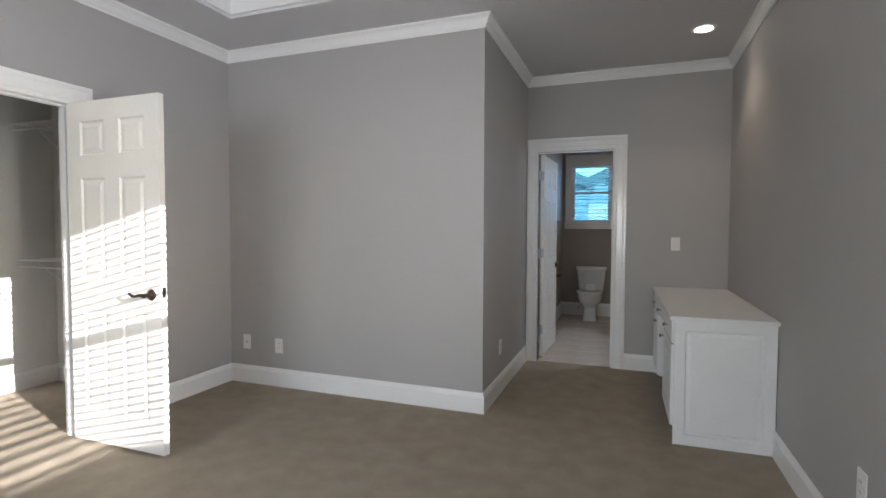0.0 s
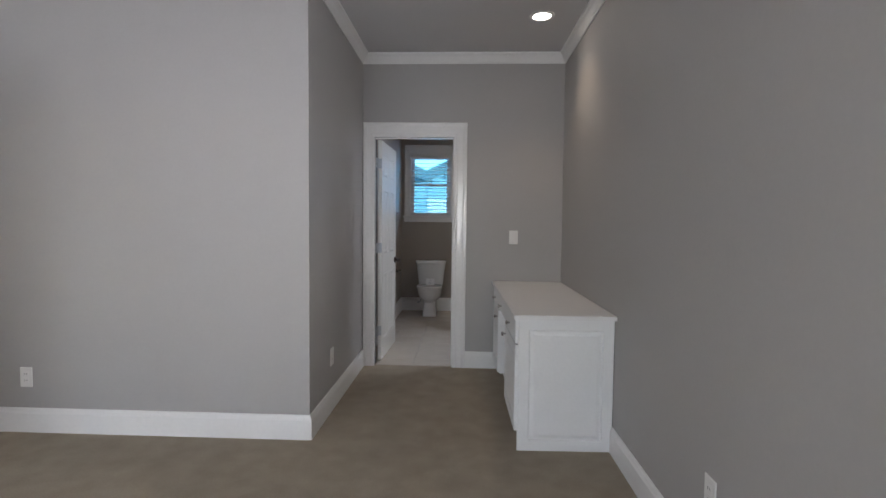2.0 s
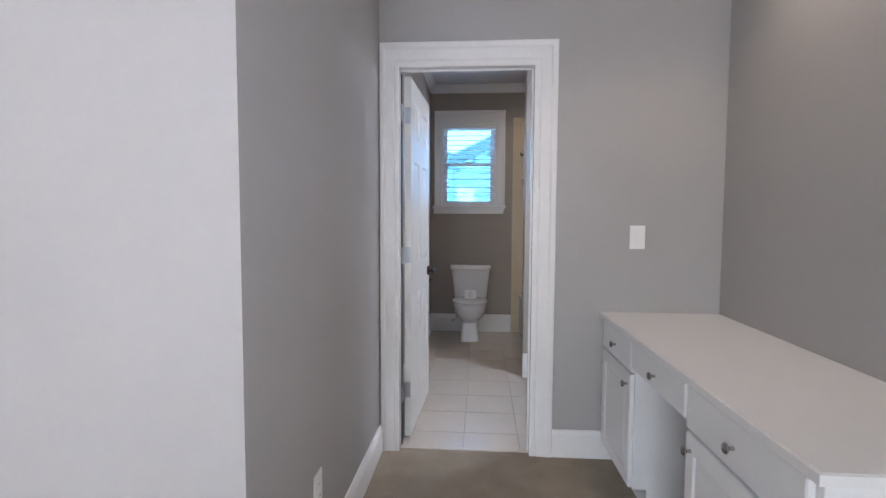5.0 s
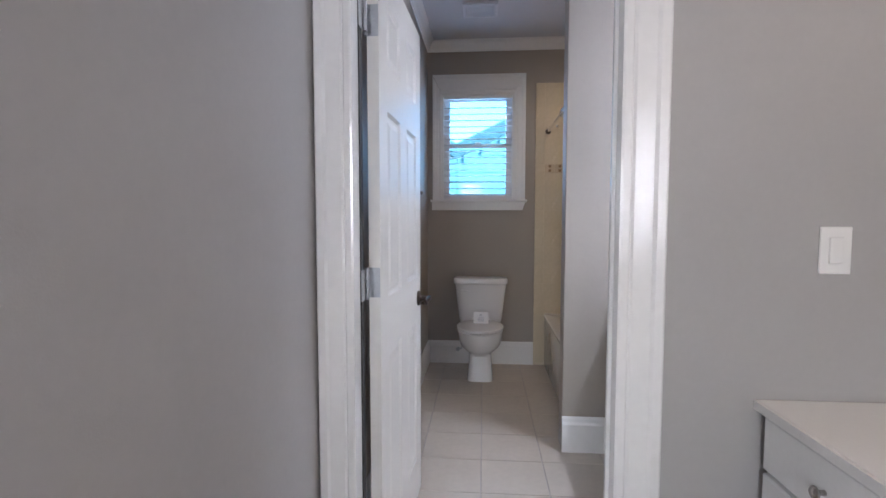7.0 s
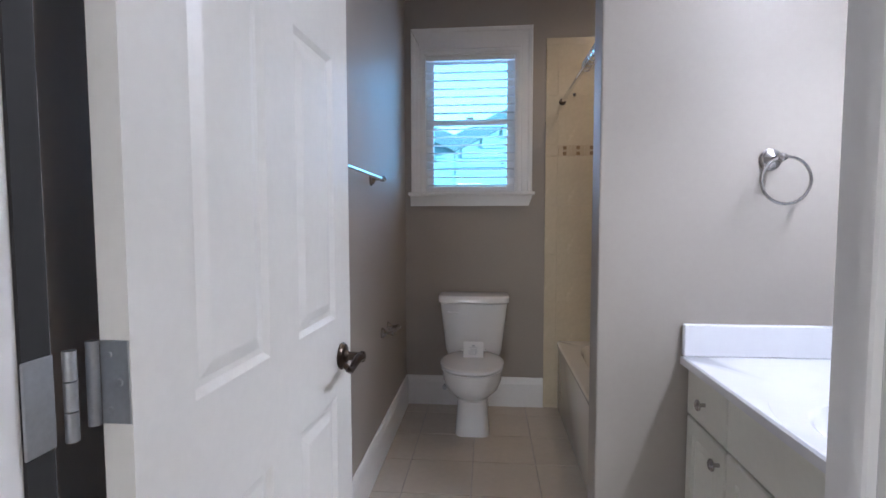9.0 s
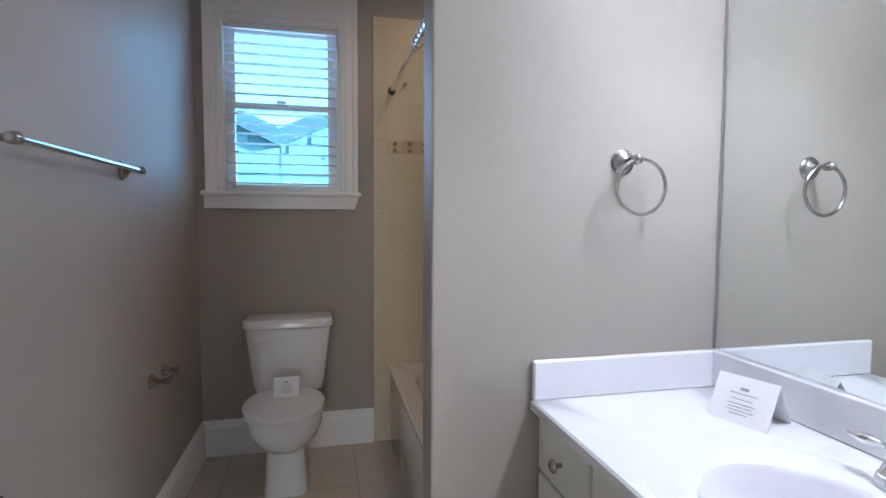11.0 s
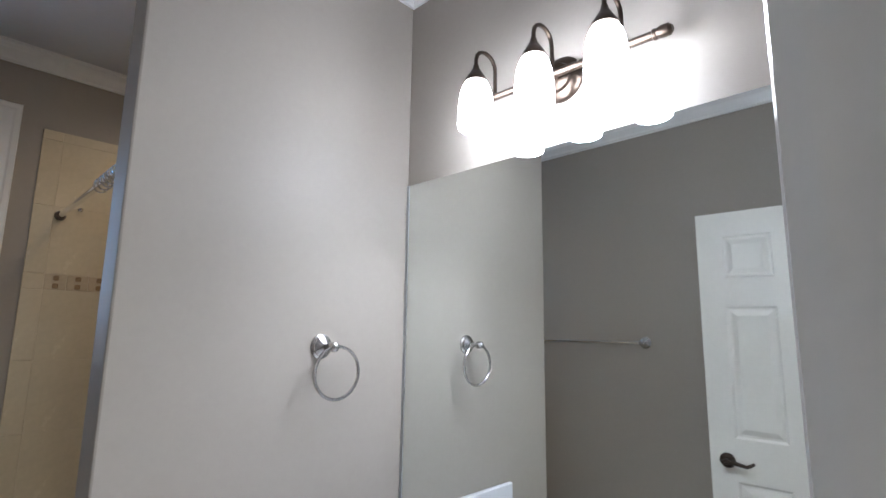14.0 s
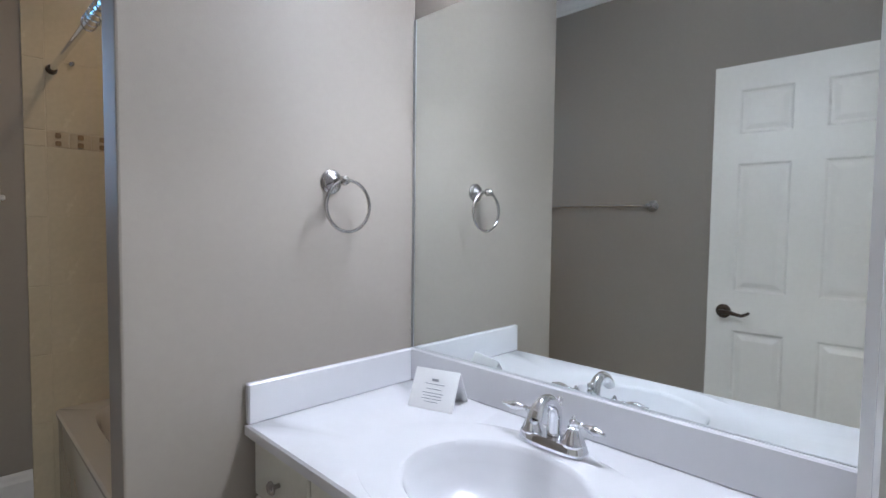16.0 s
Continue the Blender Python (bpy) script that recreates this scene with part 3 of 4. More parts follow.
loft(bm, [[Vector((x0c - o * 0.5, BY - d, VZ1 + o)) for o, d in prt], [Vector((x1c + o * 0.61, BY - d, VZ1 + o)) for o, d in prt]])
part("window_casing", bm, TRIM, w2)
part("window_sill", boxes((VX0 - 0.095, VX1 + 0.11, BY - 0.05, BY + 0.06, VZ0 - 0.022, VZ0), bevel=0.005), TRIM, w2)
bm = bmesh.new()
prism(bm, [(VX0 - 0.085, VZ0 - 0.022), (VX1 + 0.098, VZ0 - 0.022), (VX1 + 0.075, VZ0 - 0.088), (VX0 - 0.083, VZ0 - 0.088)], BY - 0.018, BY, "y")
part("apron", bm, TRIM, w2)
part("window_jamb", boxes((VX0, VX0 + 0.012, BY, BY + 0.14, VZ0, VZ1), (VX1 - 0.012, VX1, BY, BY + 0.14, VZ0, VZ1), (VX0 + 0.012, VX1 - 0.012, BY, BY + 0.14, VZ1 - 0.012, VZ1)), TRIM, w2)
for zz0, zz1, yy in ((VZ0, 1.855, BY + 0.055), (1.82, VZ1 - 0.012, BY + 0.085)):
    x0, x1 = VX0 + 0.012, VX1 - 0.012
    part("sash", boxes((x0, x0 + 0.05, yy - 0.015, yy + 0.015, zz0, zz1), (x1 - 0.05, x1, yy - 0.015, yy + 0.015, zz0, zz1), (x0 + 0.05, x1 - 0.05, yy - 0.015, yy + 0.015, zz0, zz0 + 0.04),
                       (x0 + 0.05, x1 - 0.05, yy - 0.015, yy + 0.015, zz1 - 0.035, zz1), bevel=0.003), VINYL, w2)
    p_ = part("pane", boxes((x0 + 0.05, x1 - 0.05, yy - 0.002, yy + 0.002, zz0 + 0.04, zz1 - 0.035)), BLUECASTPANE, w2, "window pane tinted for the blue cast of the daylight")
    p_.visible_shadow = False
bm = bmesh.new()
box(bm, -0.58, -0.53, BY + 0.022, BY + 0.042, 1.855, 1.868, 0.004)
part("sash_lock", bm, VINYL, w2)
bm = bmesh.new()
for sx, zz in ((-0.345, 1.575), (-0.345, 1.592), (-0.785, 1.60)):
    box(bm, sx - 0.010, sx + 0.010, BY + 0.046, BY + 0.050, zz - 0.005, zz + 0.005, 0.001)
part("sash_sticker", bm, SLOT, w2, "small dark marks on the lower pane")

bl2 = thing("window_blind", (VX0, BY + 0.02, VZ0), "white blind with open slats in the bathroom window", "blind")
part("headrail", boxes((VX0 + 0.016, VX1 - 0.016, BY + 0.004, BY + 0.036, VZ1 - 0.04, VZ1 - 0.013), bevel=0.003), BLIND, bl2)
blind_slats(bl2, "x", VX0 + 0.018, VX1 - 0.018, BY + 0.019, 0.030, VZ0 + 0.02, VZ1 - 0.04, 0.051, -12)
part("bottom_rail", boxes((VX0 + 0.018, VX1 - 0.018, BY + 0.004, BY + 0.034, VZ0 + 0.002, VZ0 + 0.014), bevel=0.002), BLIND, bl2)

# neighbour's house seen through the bathroom window, with lawn
structure("ground", boxes((-900, 900, -900, 900, -0.75, -0.55)), GRASS, "green lawn reaching the horizon", "ground")
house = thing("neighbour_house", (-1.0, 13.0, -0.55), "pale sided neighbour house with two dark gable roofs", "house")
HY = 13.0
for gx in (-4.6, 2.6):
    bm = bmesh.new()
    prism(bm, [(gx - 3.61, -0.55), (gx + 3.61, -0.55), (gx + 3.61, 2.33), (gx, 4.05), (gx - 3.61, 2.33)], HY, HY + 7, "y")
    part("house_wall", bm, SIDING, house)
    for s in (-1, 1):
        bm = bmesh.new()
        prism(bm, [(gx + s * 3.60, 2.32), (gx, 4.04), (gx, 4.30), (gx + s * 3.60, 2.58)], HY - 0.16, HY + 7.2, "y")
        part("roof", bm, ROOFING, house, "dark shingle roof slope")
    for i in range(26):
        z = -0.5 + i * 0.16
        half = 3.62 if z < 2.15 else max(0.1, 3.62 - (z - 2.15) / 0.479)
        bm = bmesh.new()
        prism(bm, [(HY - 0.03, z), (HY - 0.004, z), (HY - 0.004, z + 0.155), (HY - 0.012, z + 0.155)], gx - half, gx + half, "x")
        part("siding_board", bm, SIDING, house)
for wx in (-2.9, -0.35 + 1.2, 3.2):
    fr = part("window", boxes((wx - 0.45, wx - 0.38, HY - 0.06, HY, 0.5, 1.9), (wx + 0.38, wx + 0.45, HY - 0.06, HY, 0.5, 1.9), (wx - 0.38, wx + 0.38, HY - 0.06, HY, 1.83, 1.9), (wx - 0.38, wx + 0.38, HY - 0.06, HY, 0.5, 0.57),
                              (wx - 0.38, wx + 0.38, HY - 0.06, HY, 1.17, 1.22)), TRIM, house)
    part("pane", boxes((wx - 0.38, wx + 0.38, HY - 0.04, HY - 0.035, 0.57, 1.83)), DARKGLASS, fr)


# ---- wall plates and ceiling fixtures ----
def wall_plate(name, centre, n, kind, label):
    """Plate on a wall that faces n: 'duplex', 'rocker' or 'jack'."""
    t = thing(name, centre, label, "light switch" if kind == "rocker" else "outlet")
    cx, cy, cz = centre
    def slab(bm, u0, u1, v0, v1, d0, d1, bevel=0.0):
        if n[0]:
            xs = sorted((cx + n[0] * d0, cx + n[0] * d1))
            box(bm, xs[0], xs[1], cy + u0, cy + u1, cz + v0, cz + v1, bevel)
        else:
            ys = sorted((cy + n[1] * d0, cy + n[1] * d1))
            box(bm, cx + u0, cx + u1, ys[0], ys[1], cz + v0, cz + v1, bevel)
    bm = bmesh.new()
    slab(bm, -0.038, 0.038, -0.06, 0.06, 0, 0.006, 0.002)
    part("plate", bm, PLASTIC, t)
    if kind == "rocker":
        bm = bmesh.new()
        slab(bm, -0.017, 0.017, -0.034, 0.034, 0.005, 0.010, 0.002)
        part("rocker", bm, PLASTIC, t)
    elif kind == "duplex":
        for dz in (-0.02, 0.02):
            bm = bmesh.new()
            slab(bm, -0.017, 0.017, dz - 0.014, dz + 0.014, 0.005, 0.0085, 0.002)
            r = part("receptacle", bm, PLASTIC, t)
            bm = bmesh.new()
            slab(bm, -0.008, -0.006, dz - 0.004, dz + 0.006, 0.0083, 0.009)
            slab(bm, 0.006, 0.008, dz - 0.004, dz + 0.005, 0.0083, 0.009)
            part("slot", bm, SLOT, r)
    else:
        bm = bmesh.new()
        slab(bm, -0.006, 0.006, -0.006, 0.006, 0.005, 0.010, 0.001)
        part("jack", bm, NICKEL, t)
    return t


wall_plate("switch_plate", (0.380, DY0, 1.170), (0, -1), "rocker", "white rocker switch plate beside the doorway")
wall_plate("outlet_plate", (-3.01, NY, 0.345), (0, -1), "blank", "white outlet plate low on the facing wall")
wall_plate("outlet_plate", (-2.685, NY, 0.335), (0, -1), "duplex", "white duplex outlet low on the facing wall")
wall_plate("outlet_plate", (HX, 3.757, 0.365), (1, 0), "duplex", "white duplex outlet on the alcove wall")
wall_plate("outlet_plate", (RX, 2.079, 0.375), (-1, 0), "duplex", "white duplex outlet low on the long wall")
wall_plate("switch_plate", (-4.45, CY1, 1.67), (0, -1), "rocker", "white switch plate inside the closet")

can = thing("recessed_downlight", (0.475, 4.025, ZC), "lit round recessed ceiling downlight with white trim", "ceiling light")
bm = bmesh.new()
lathe(bm, [(0.062, -0.001), (0.062, -0.006), (0.085, -0.006), (0.087, -0.001)], Matrix.Translation((0.475, 4.025, ZC)), 32, False)
part("trim_ring", bm, TRIM, can, "", True)
bm = bmesh.new()
lathe(bm, [(0.063, -0.002), (0.05, -0.006), (0.02, -0.009)], Matrix.Translation((0.475, 4.025, ZC)), 32)
part("lens", bm, CANGLOW, can, "glowing warm white lens", True)
spot = new("downlight_beam", bpy.data.lights.new("downlight_beam", "SPOT"))
spot.data.energy, spot.data.color, spot.data.spot_size, spot.data.spot_blend, spot.data.shadow_soft_size = 2.3, (1.0, 0.80, 0.58), radians(110), 0.6, 0.05
spot.matrix_world = look((0.475, 4.025, ZC - 0.02), (0.475, 4.025, 0))

def downlight(x, y, z, watts, label):
    t = thing("recessed_downlight", (x, y, z), label, "ceiling light")
    bm = bmesh.new()
    lathe(bm, [(0.062, -0.001), (0.062, -0.006), (0.085, -0.006), (0.087, -0.001)], Matrix.Translation((x, y, z)), 32, False)
    part("trim_ring", bm, TRIM, t, "", True)
    bm = bmesh.new()
    lathe(bm, [(0.063, -0.002), (0.05, -0.006), (0.02, -0.009)], Matrix.Translation((x, y, z)), 32)
    part("lens", bm, CANGLOW, t, "glowing warm white lens", True)
    lamp = new("downlight_beam", bpy.data.lights.new("downlight_beam", "SPOT"))
    lamp.data.energy, lamp.data.color, lamp.data.spot_size, lamp.data.spot_blend, lamp.data.shadow_soft_size = watts, (1.0, 0.72, 0.42), radians(150), 0.6, 0.05
    lamp.matrix_world = look((x, y, z - 0.02), (x, y, 0))


downlight(0.36, 6.98, ZB, 0.95, "lit recessed shower downlight over the tub")

vent = thing("exhaust_vent", (-0.53, 7.08, ZB), "square pale exhaust fan grille on the ceiling", "vent")
bm = bmesh.new()
for b in ((-0.65, -0.41, 6.96, 6.985), (-0.65, -0.41, 7.175, 7.20), (-0.65, -0.625, 6.985, 7.175), (-0.435, -0.41, 6.985, 7.175)):
    box(bm, *b, ZB - 0.018, ZB, 0.003)
part("frame", bm, VENTMAT, vent)
part("backing", boxes((-0.625, -0.435, 6.985, 7.175, ZB - 0.004, ZB - 0.001)), SLOT, vent)
for i in range(8):
    y = 6.995 + i * 0.0235
    part("slat", boxes((-0.625, -0.435, y, y + 0.014, ZB - 0.014, ZB - 0.009)), VENTMAT, vent)

# closet fittings
for zs in (2.10, 1.04):
    sh = thing("wire_shelf", (CX, CY1, zs), "white ventilated wire shelf on the closet walls", "shelf", "closet shelves")
    for k in range(9):
        bm = bmesh.new()
        d = 0.015 + k * 0.036
        tube(bm, [(CX + 0.01, CY1 - d, zs), (LX - 0.13, CY1 - d, zs)], 0.003, 6)
        part("rod", bm, WIRE, sh)
    bm = bmesh.new()
    tube(bm, [(CX + 0.01, CY1 - 0.305, zs - 0.05), (LX - 0.13, CY1 - 0.305, zs - 0.05)], 0.005, 8)
    part("hang_rod", bm, WIRE, sh)
    for x in (-4.3, -3.9, -3.5):
        bm = bmesh.new()
        tube(bm, [(x, CY1 - 0.005, zs - 0.28), (x, CY1 - 0.30, zs)], 0.005, 8)
        part("brace", bm, WIRE, sh)
    for i in range(22):
        bm = bmesh.new()
        x = CX + 0.03 + i * 0.055
        tube(bm, [(x, CY1 - 0.01, zs + 0.004), (x, CY1 - 0.305, zs + 0.004), (x, CY1 - 0.305, zs - 0.05)], 0.0016, 5)
        part("cross_wire", bm, WIRE, sh)


# ---- built-in desk ----
def knob(parent, at, n, material=NICKEL, r=0.0145, label="brushed metal knob"):
    rot = Vector(n).to_track_quat("Z", "Y").to_matrix().to_4x4()
    bm = bmesh.new()
    lathe(bm, [(0.006, 0), (0.0055, 0.010), (0.008, 0.015), (r, 0.019), (r, 0.023), (r * 0.75, 0.027), (0.003, 0.029)], Matrix.Translation(at) @ rot, 16)
    part("knob", bm, material, parent, label, True)


def front_x(parent, name, x, y0, y1, z0, z1, material, border=0.05, raised=True, t=0.018):
    """A cabinet front facing -x with a raised field."""
    bm = bmesh.new()
    b = min(border, (z1 - z0) * 0.28)
    def ring(i, d):
        return [Vector((x - d, a, c)) for a, c in ((y0 + i, z0 + i), (y1 - i, z0 + i), (y1 - i, z1 - i), (y0 + i, z1 - i))]
    rings = [ring(0, 0), ring(0, t - 0.004), ring(0.004, t)]
    if raised:
        rings += [ring(b, t), ring(b + 0.005, t - 0.007), ring(b + 0.010, t - 0.007), ring(b + 0.028, t - 0.001)]
    loft(bm, rings)
    return part(name, bm, material, parent)


# the desk's front runs slightly out of square with the long wall
DESK_TURN = 0.0187
desk_top = thing("worktop", (0.23, 3.162, 0.757), "off-white laminate worktop of the built-in desk", "worktop")
bm = bmesh.new()
prism(bm, [(0.239, 3.168), (RX - 0.002, 3.172), (RX - 0.002, DY0 - 0.002), (0.207, DY0 - 0.002)], 0.757, 0.782, "z")
bmesh.ops.bevel(bm, geom=bm.edges[:], offset=0.003, segments=2, profile=0.5, affect="EDGES")
part("slab", bm, DESKTOP, desk_top)
bm = bmesh.new()
prism(bm, [(0.232, 3.162), (0.2385, 3.162), (0.2065, DY0 - 0.003), (0.200, DY0 - 0.003)], 0.7575, 0.7805, "z")
part("front_edge", bm, DESKTOP, desk_top)
bm = bmesh.new()
prism(bm, [(0.2386, 3.162), (RX - 0.002, 3.164), (RX - 0.002, 3.1715), (0.2386, 3.1675)], 0.7575, 0.7805, "z")
part("end_edge", bm, DESKTOP, desk_top)


def pedestal(FX, y0, y1, end_panel, hinge, label):
    c = thing("desk_cabinet", (FX, y0, 0), label, "cabinet", "desk cabinets")
    part("body", boxes((FX, RX - 0.003, y0, y1, 0.10, 0.756)), DESKPAINT, c)
    part("toe_kick", boxes((FX + 0.06, RX - 0.003, y0 + (0.0 if not end_panel else 0.002), y1, 0.0, 0.10)), DESKPAINT, c)
    dr = front_x(c, "drawer_front", FX, y0 + 0.012, y1 - 0.008, 0.612, 0.748, DESKPAINT, raised=False)
    knob(dr, (FX - 0.018, (y0 + y1) / 2, 0.675), (-1, 0, 0))
    do = front_x(c, "door", FX, y0 + 0.012, y1 - 0.008, 0.105, 0.600, DESKPAINT, 0.055)
    knob(do, (FX - 0.018, (y1 - 0.045 if hinge == "near" else y0 + 0.05), 0.55), (-1, 0, 0))
    if end_panel:
        bm = bmesh.new()
        def ring(i, d, lo=0.0):
            return [Vector((a, y0 - d, e)) for a, e in ((FX - 0.002 + i, 0.0 + i + lo), (RX - 0.004 - i, 0.0 + i + lo), (RX - 0.004 - i, 0.756 - i), (FX - 0.002 + i, 0.756 - i))]
        loft(bm, [ring(0, 0), ring(0, 0.014), ring(0.002, 0.016), ring(0.06, 0.016), ring(0.066, 0.008), ring(0.074, 0.008), ring(0.092, 0.013)])
        part("end_panel", bm, DESKPAINT, c, "raised end panel reaching the carpet")
    c.rotation_euler.z = DESK_TURN
    return c


pedestal(0.262, 3.205, 3.790, True, "near", "white painted desk cabinet with drawer, door and panelled end")
pedestal(0.241, 4.330, 4.800, False, "far", "white painted desk cabinet with drawer and door, against the end wall")
FX = 0.246
kd = thing("pencil_drawer", (FX, 4.06, 0.6), "white shallow drawer over the desk knee space", "drawer")
part("box", boxes((FX, RX - 0.003, 3.792, 4.328, 0.640, 0.756)), DESKPAINT, kd)
dr = front_x(kd, "drawer_front", FX, 3.796, 4.324, 0.632, 0.748, DESKPAINT, raised=False)
knob(dr, (FX - 0.018, 4.06, 0.685), (-1, 0, 0))
kd.rotation_euler.z = DESK_TURN


# ---- bathroom: vanity ----
VF, VZ, VY0, VY1 = 0.225, 0.785, 4.99, 6.138
van = thing("vanity_cabinet", (VF, VY0, 0), "cream painted vanity cabinet with drawers and doors", "vanity")
part("body", boxes((VF, BR - 0.003, VY0, VY1, 0.10, 0.62), (VF, VF + 0.02, VY0, VY1, 0.62, 0.757), (VF + 0.02, BR - 0.003, VY1 - 0.018, VY1, 0.62, 0.757), (VF + 0.02, BR - 0.003, VY0, VY0 + 0.018, 0.62, 0.757)), VANPAINT, van)
part("toe_kick", boxes((VF + 0.07, BR - 0.003, VY0, VY1, 0.0, 0.10)), VANPAINT, van)
for y0, y1 in ((5.868, 6.130), (4.998, 5.245)):
    f = front_x(van, "drawer_front", VF, y0, y1, 0.60, 0.745, VANPAINT, 0.04, False)
    knob(f, (VF - 0.018, (y0 + y1) / 2, 0.672), (-1, 0, 0), NICKEL, 0.017)
    f = front_x(van, "door", VF, y0, y1, 0.115, 0.592, VANPAINT, 0.045)
    knob(f, (VF - 0.018, y0 + 0.03, 0.54), (-1, 0, 0), NICKEL, 0.017)
for y0, y1, ky in ((5.560, 5.860, 5.595), (5.253, 5.552, 5.517)):
    f = front_x(van, "door", VF, y0, y1, 0.115, 0.592, VANPAINT, 0.055)
    knob(f, (VF - 0.018, ky, 0.54), (-1, 0, 0), NICKEL, 0.016)
front_x(van, "false_front", VF, 5.253, 5.860, 0.60, 0.745, VANPAINT, 0.04, False)

top = thing("washbasin", (0.185, VY0, 0.757), "white cultured-marble basin counter with moulded oval bowl", "basin")
bm = bmesh.new()
bx, by = 0.430, 5.535
X0, X1, Y0, Y1 = 0.185, BR - 0.003, VY0, VY1
angs = sorted([2 * math.pi * i / 72 for i in range(72)] + [math.atan2(b - by, a - bx) % (2 * math.pi) for a in (X0, X1) for b in (Y0, Y1)])


def edge_point(a, inset=0.0):
    c, s = math.cos(a), math.sin(a)
    k = min([((X1 - inset if c > 0 else X0 + inset) - bx) / c if abs(c) > 1e-9 else 9e9, ((Y1 - inset if s > 0 else Y0 + inset) - by) / s if abs(s) > 1e-9 else 9e9])
    return bx + k * c, by + k * s


def oval(rx, ry, z):
    return [Vector((bx + rx * math.cos(a), by + ry * math.sin(a), z)) for a in angs]


loft(bm, [[Vector((*edge_point(a), 0.757)) for a in angs], [Vector((*edge_point(a), 0.780)) for a in angs], [Vector((*edge_point(a, 0.005), VZ)) for a in angs],
          oval(0.236, 0.335, VZ), oval(0.232, 0.330, VZ - 0.003), oval(0.178, 0.212, VZ - 0.005), oval(0.172, 0.205, VZ - 0.008), oval(0.166, 0.199, VZ - 0.018), oval(0.153, 0.188, VZ - 0.05),
          oval(0.132, 0.165, VZ - 0.088), oval(0.095, 0.125, VZ - 0.115), oval(0.04, 0.05, VZ - 0.13), oval(0.022, 0.022, VZ - 0.132)], (False, True))
part("counter", bm, MARBLE, top, "", True)
part("backsplash", boxes((BR - 0.022, BR - 0.002, VY0, VY1, VZ, VZ + 0.104), bevel=0.004), MARBLE, top)
part("side_splash", boxes((0.187, BR - 0.022, VY1 - 0.02, VY1, VZ, VZ + 0.104), bevel=0.004), MARBLE, top)
bm = bmesh.new()
lathe(bm, [(0.022, 0.0), (0.021, 0.003), (0.012, 0.004), (0.010, 0.001)], Matrix.Translation((bx, by, VZ - 0.131)), 20)
part("drain", bm, CHROME, top, "chrome basin drain", True)

FXC = 0.645
fau = thing("faucet", (FXC, by, VZ), "polished chrome two-handle basin faucet", "faucet")
bm = bmesh.new()
loft(bm, [superellipse(FXC, by, VZ - 0.001, 0.031, 0.088, 3.0, 44), superellipse(FXC, by, VZ + 0.006, 0.031, 0.088, 3.0, 44), superellipse(FXC, by, VZ + 0.010, 0.029, 0.086, 3.0, 44),
          superellipse(FXC, by, VZ + 0.018, 0.028, 0.084, 3.0, 44), superellipse(FXC, by, VZ + 0.023, 0.024, 0.080, 3.0, 44)])
part("base_plate", bm, CHROME, fau, "", True)
# spout: a broad flattened arch that narrows and opens again at its mouth
bm = bmesh.new()
rings = []
for i in range(17):
    f = i / 16
    a = radians(-8 + 156 * f)
    c = Vector((FXC - 0.034 + 0.042 * math.cos(a), by, VZ + 0.066 + 0.046 * math.sin(a)))
    if f < 0.12:
        c.z = VZ + 0.022 + (c.z - VZ - 0.022) * f / 0.12
    out = Vector((math.cos(a), 0, math.sin(a)))
    w = 0.020 - 0.006 * math.sin(math.pi * f) - 0.002 * f
    h = 0.0165 - 0.004 * f
    rings.append([c + out * h * math.cos(2 * math.pi * k / 20) + Vector((0, 1, 0)) * w * math.sin(2 * math.pi * k / 20) for k in range(20)])
mouth = [p + Vector((-0.006, 0, -0.009)) for p in rings[-1]]
loft(bm, rings + [mouth])
spout = part("spout", bm, CHROME, fau, "", True)
bm = bmesh.new()
lathe(bm, [(0.0095, 0.0), (0.0095, 0.006), (0.007, 0.007)], Matrix.Translation((FXC - 0.076, by, VZ + 0.073)), 16)
part("aerator", bm, CHROME, spout, "", True)
bm = bmesh.new()
tube(bm, [(FXC + 0.027, by, VZ + 0.018), (FXC + 0.027, by, VZ + 0.088)], 0.0032, 8)
lathe(bm, [(0.004, 0.084), (0.0075, 0.088), (0.005, 0.093), (0.0085, 0.099), (0.007, 0.106), (0.002, 0.109)], Matrix.Translation((FXC + 0.027, by, VZ)), 14)
part("lift_rod", bm, CHROME, fau, "", True)
for s in (-1, 1):
    bm = bmesh.new()
    lathe(bm, [(0.0275, 0.022), (0.028, 0.027), (0.025, 0.030), (0.022, 0.040), (0.016, 0.052), (0.0125, 0.058), (0.0145, 0.060), (0.0145, 0.063), (0.010, 0.066), (0.0095, 0.070), (0.011, 0.074), (0.008, 0.079), (0.004, 0.081), (0.0055, 0.084), (0.002, 0.088)],
          Matrix.Translation((FXC, by + s * 0.054, VZ - 0.004)), 22)
    h = part("handle", bm, CHROME, fau, "", True)
    bm = bmesh.new()
    tube(bm, [(FXC, by + s * 0.062, VZ + 0.068), (FXC - 0.001, by + s * 0.070, VZ + 0.068), (FXC - 0.002, by + s * 0.074, VZ + 0.068), (FXC - 0.003, by + s * 0.080, VZ + 0.068), (FXC - 0.004, by + s * 0.084, VZ + 0.068),
              (FXC - 0.006, by + s * 0.096, VZ + 0.068), (FXC - 0.008, by + s * 0.110, VZ + 0.068), (FXC - 0.010, by + s * 0.124, VZ + 0.068), (FXC - 0.011, by + s * 0.130, VZ + 0.068), (FXC - 0.012, by + s * 0.135, VZ + 0.068)],
         0.0085, 14, taper=[0.6, 0.55, 0.85, 0.55, 0.65, 1.1, 1.2, 0.75, 0.4, 0.45])
    part("lever", bm, CHROME, h, "", True)


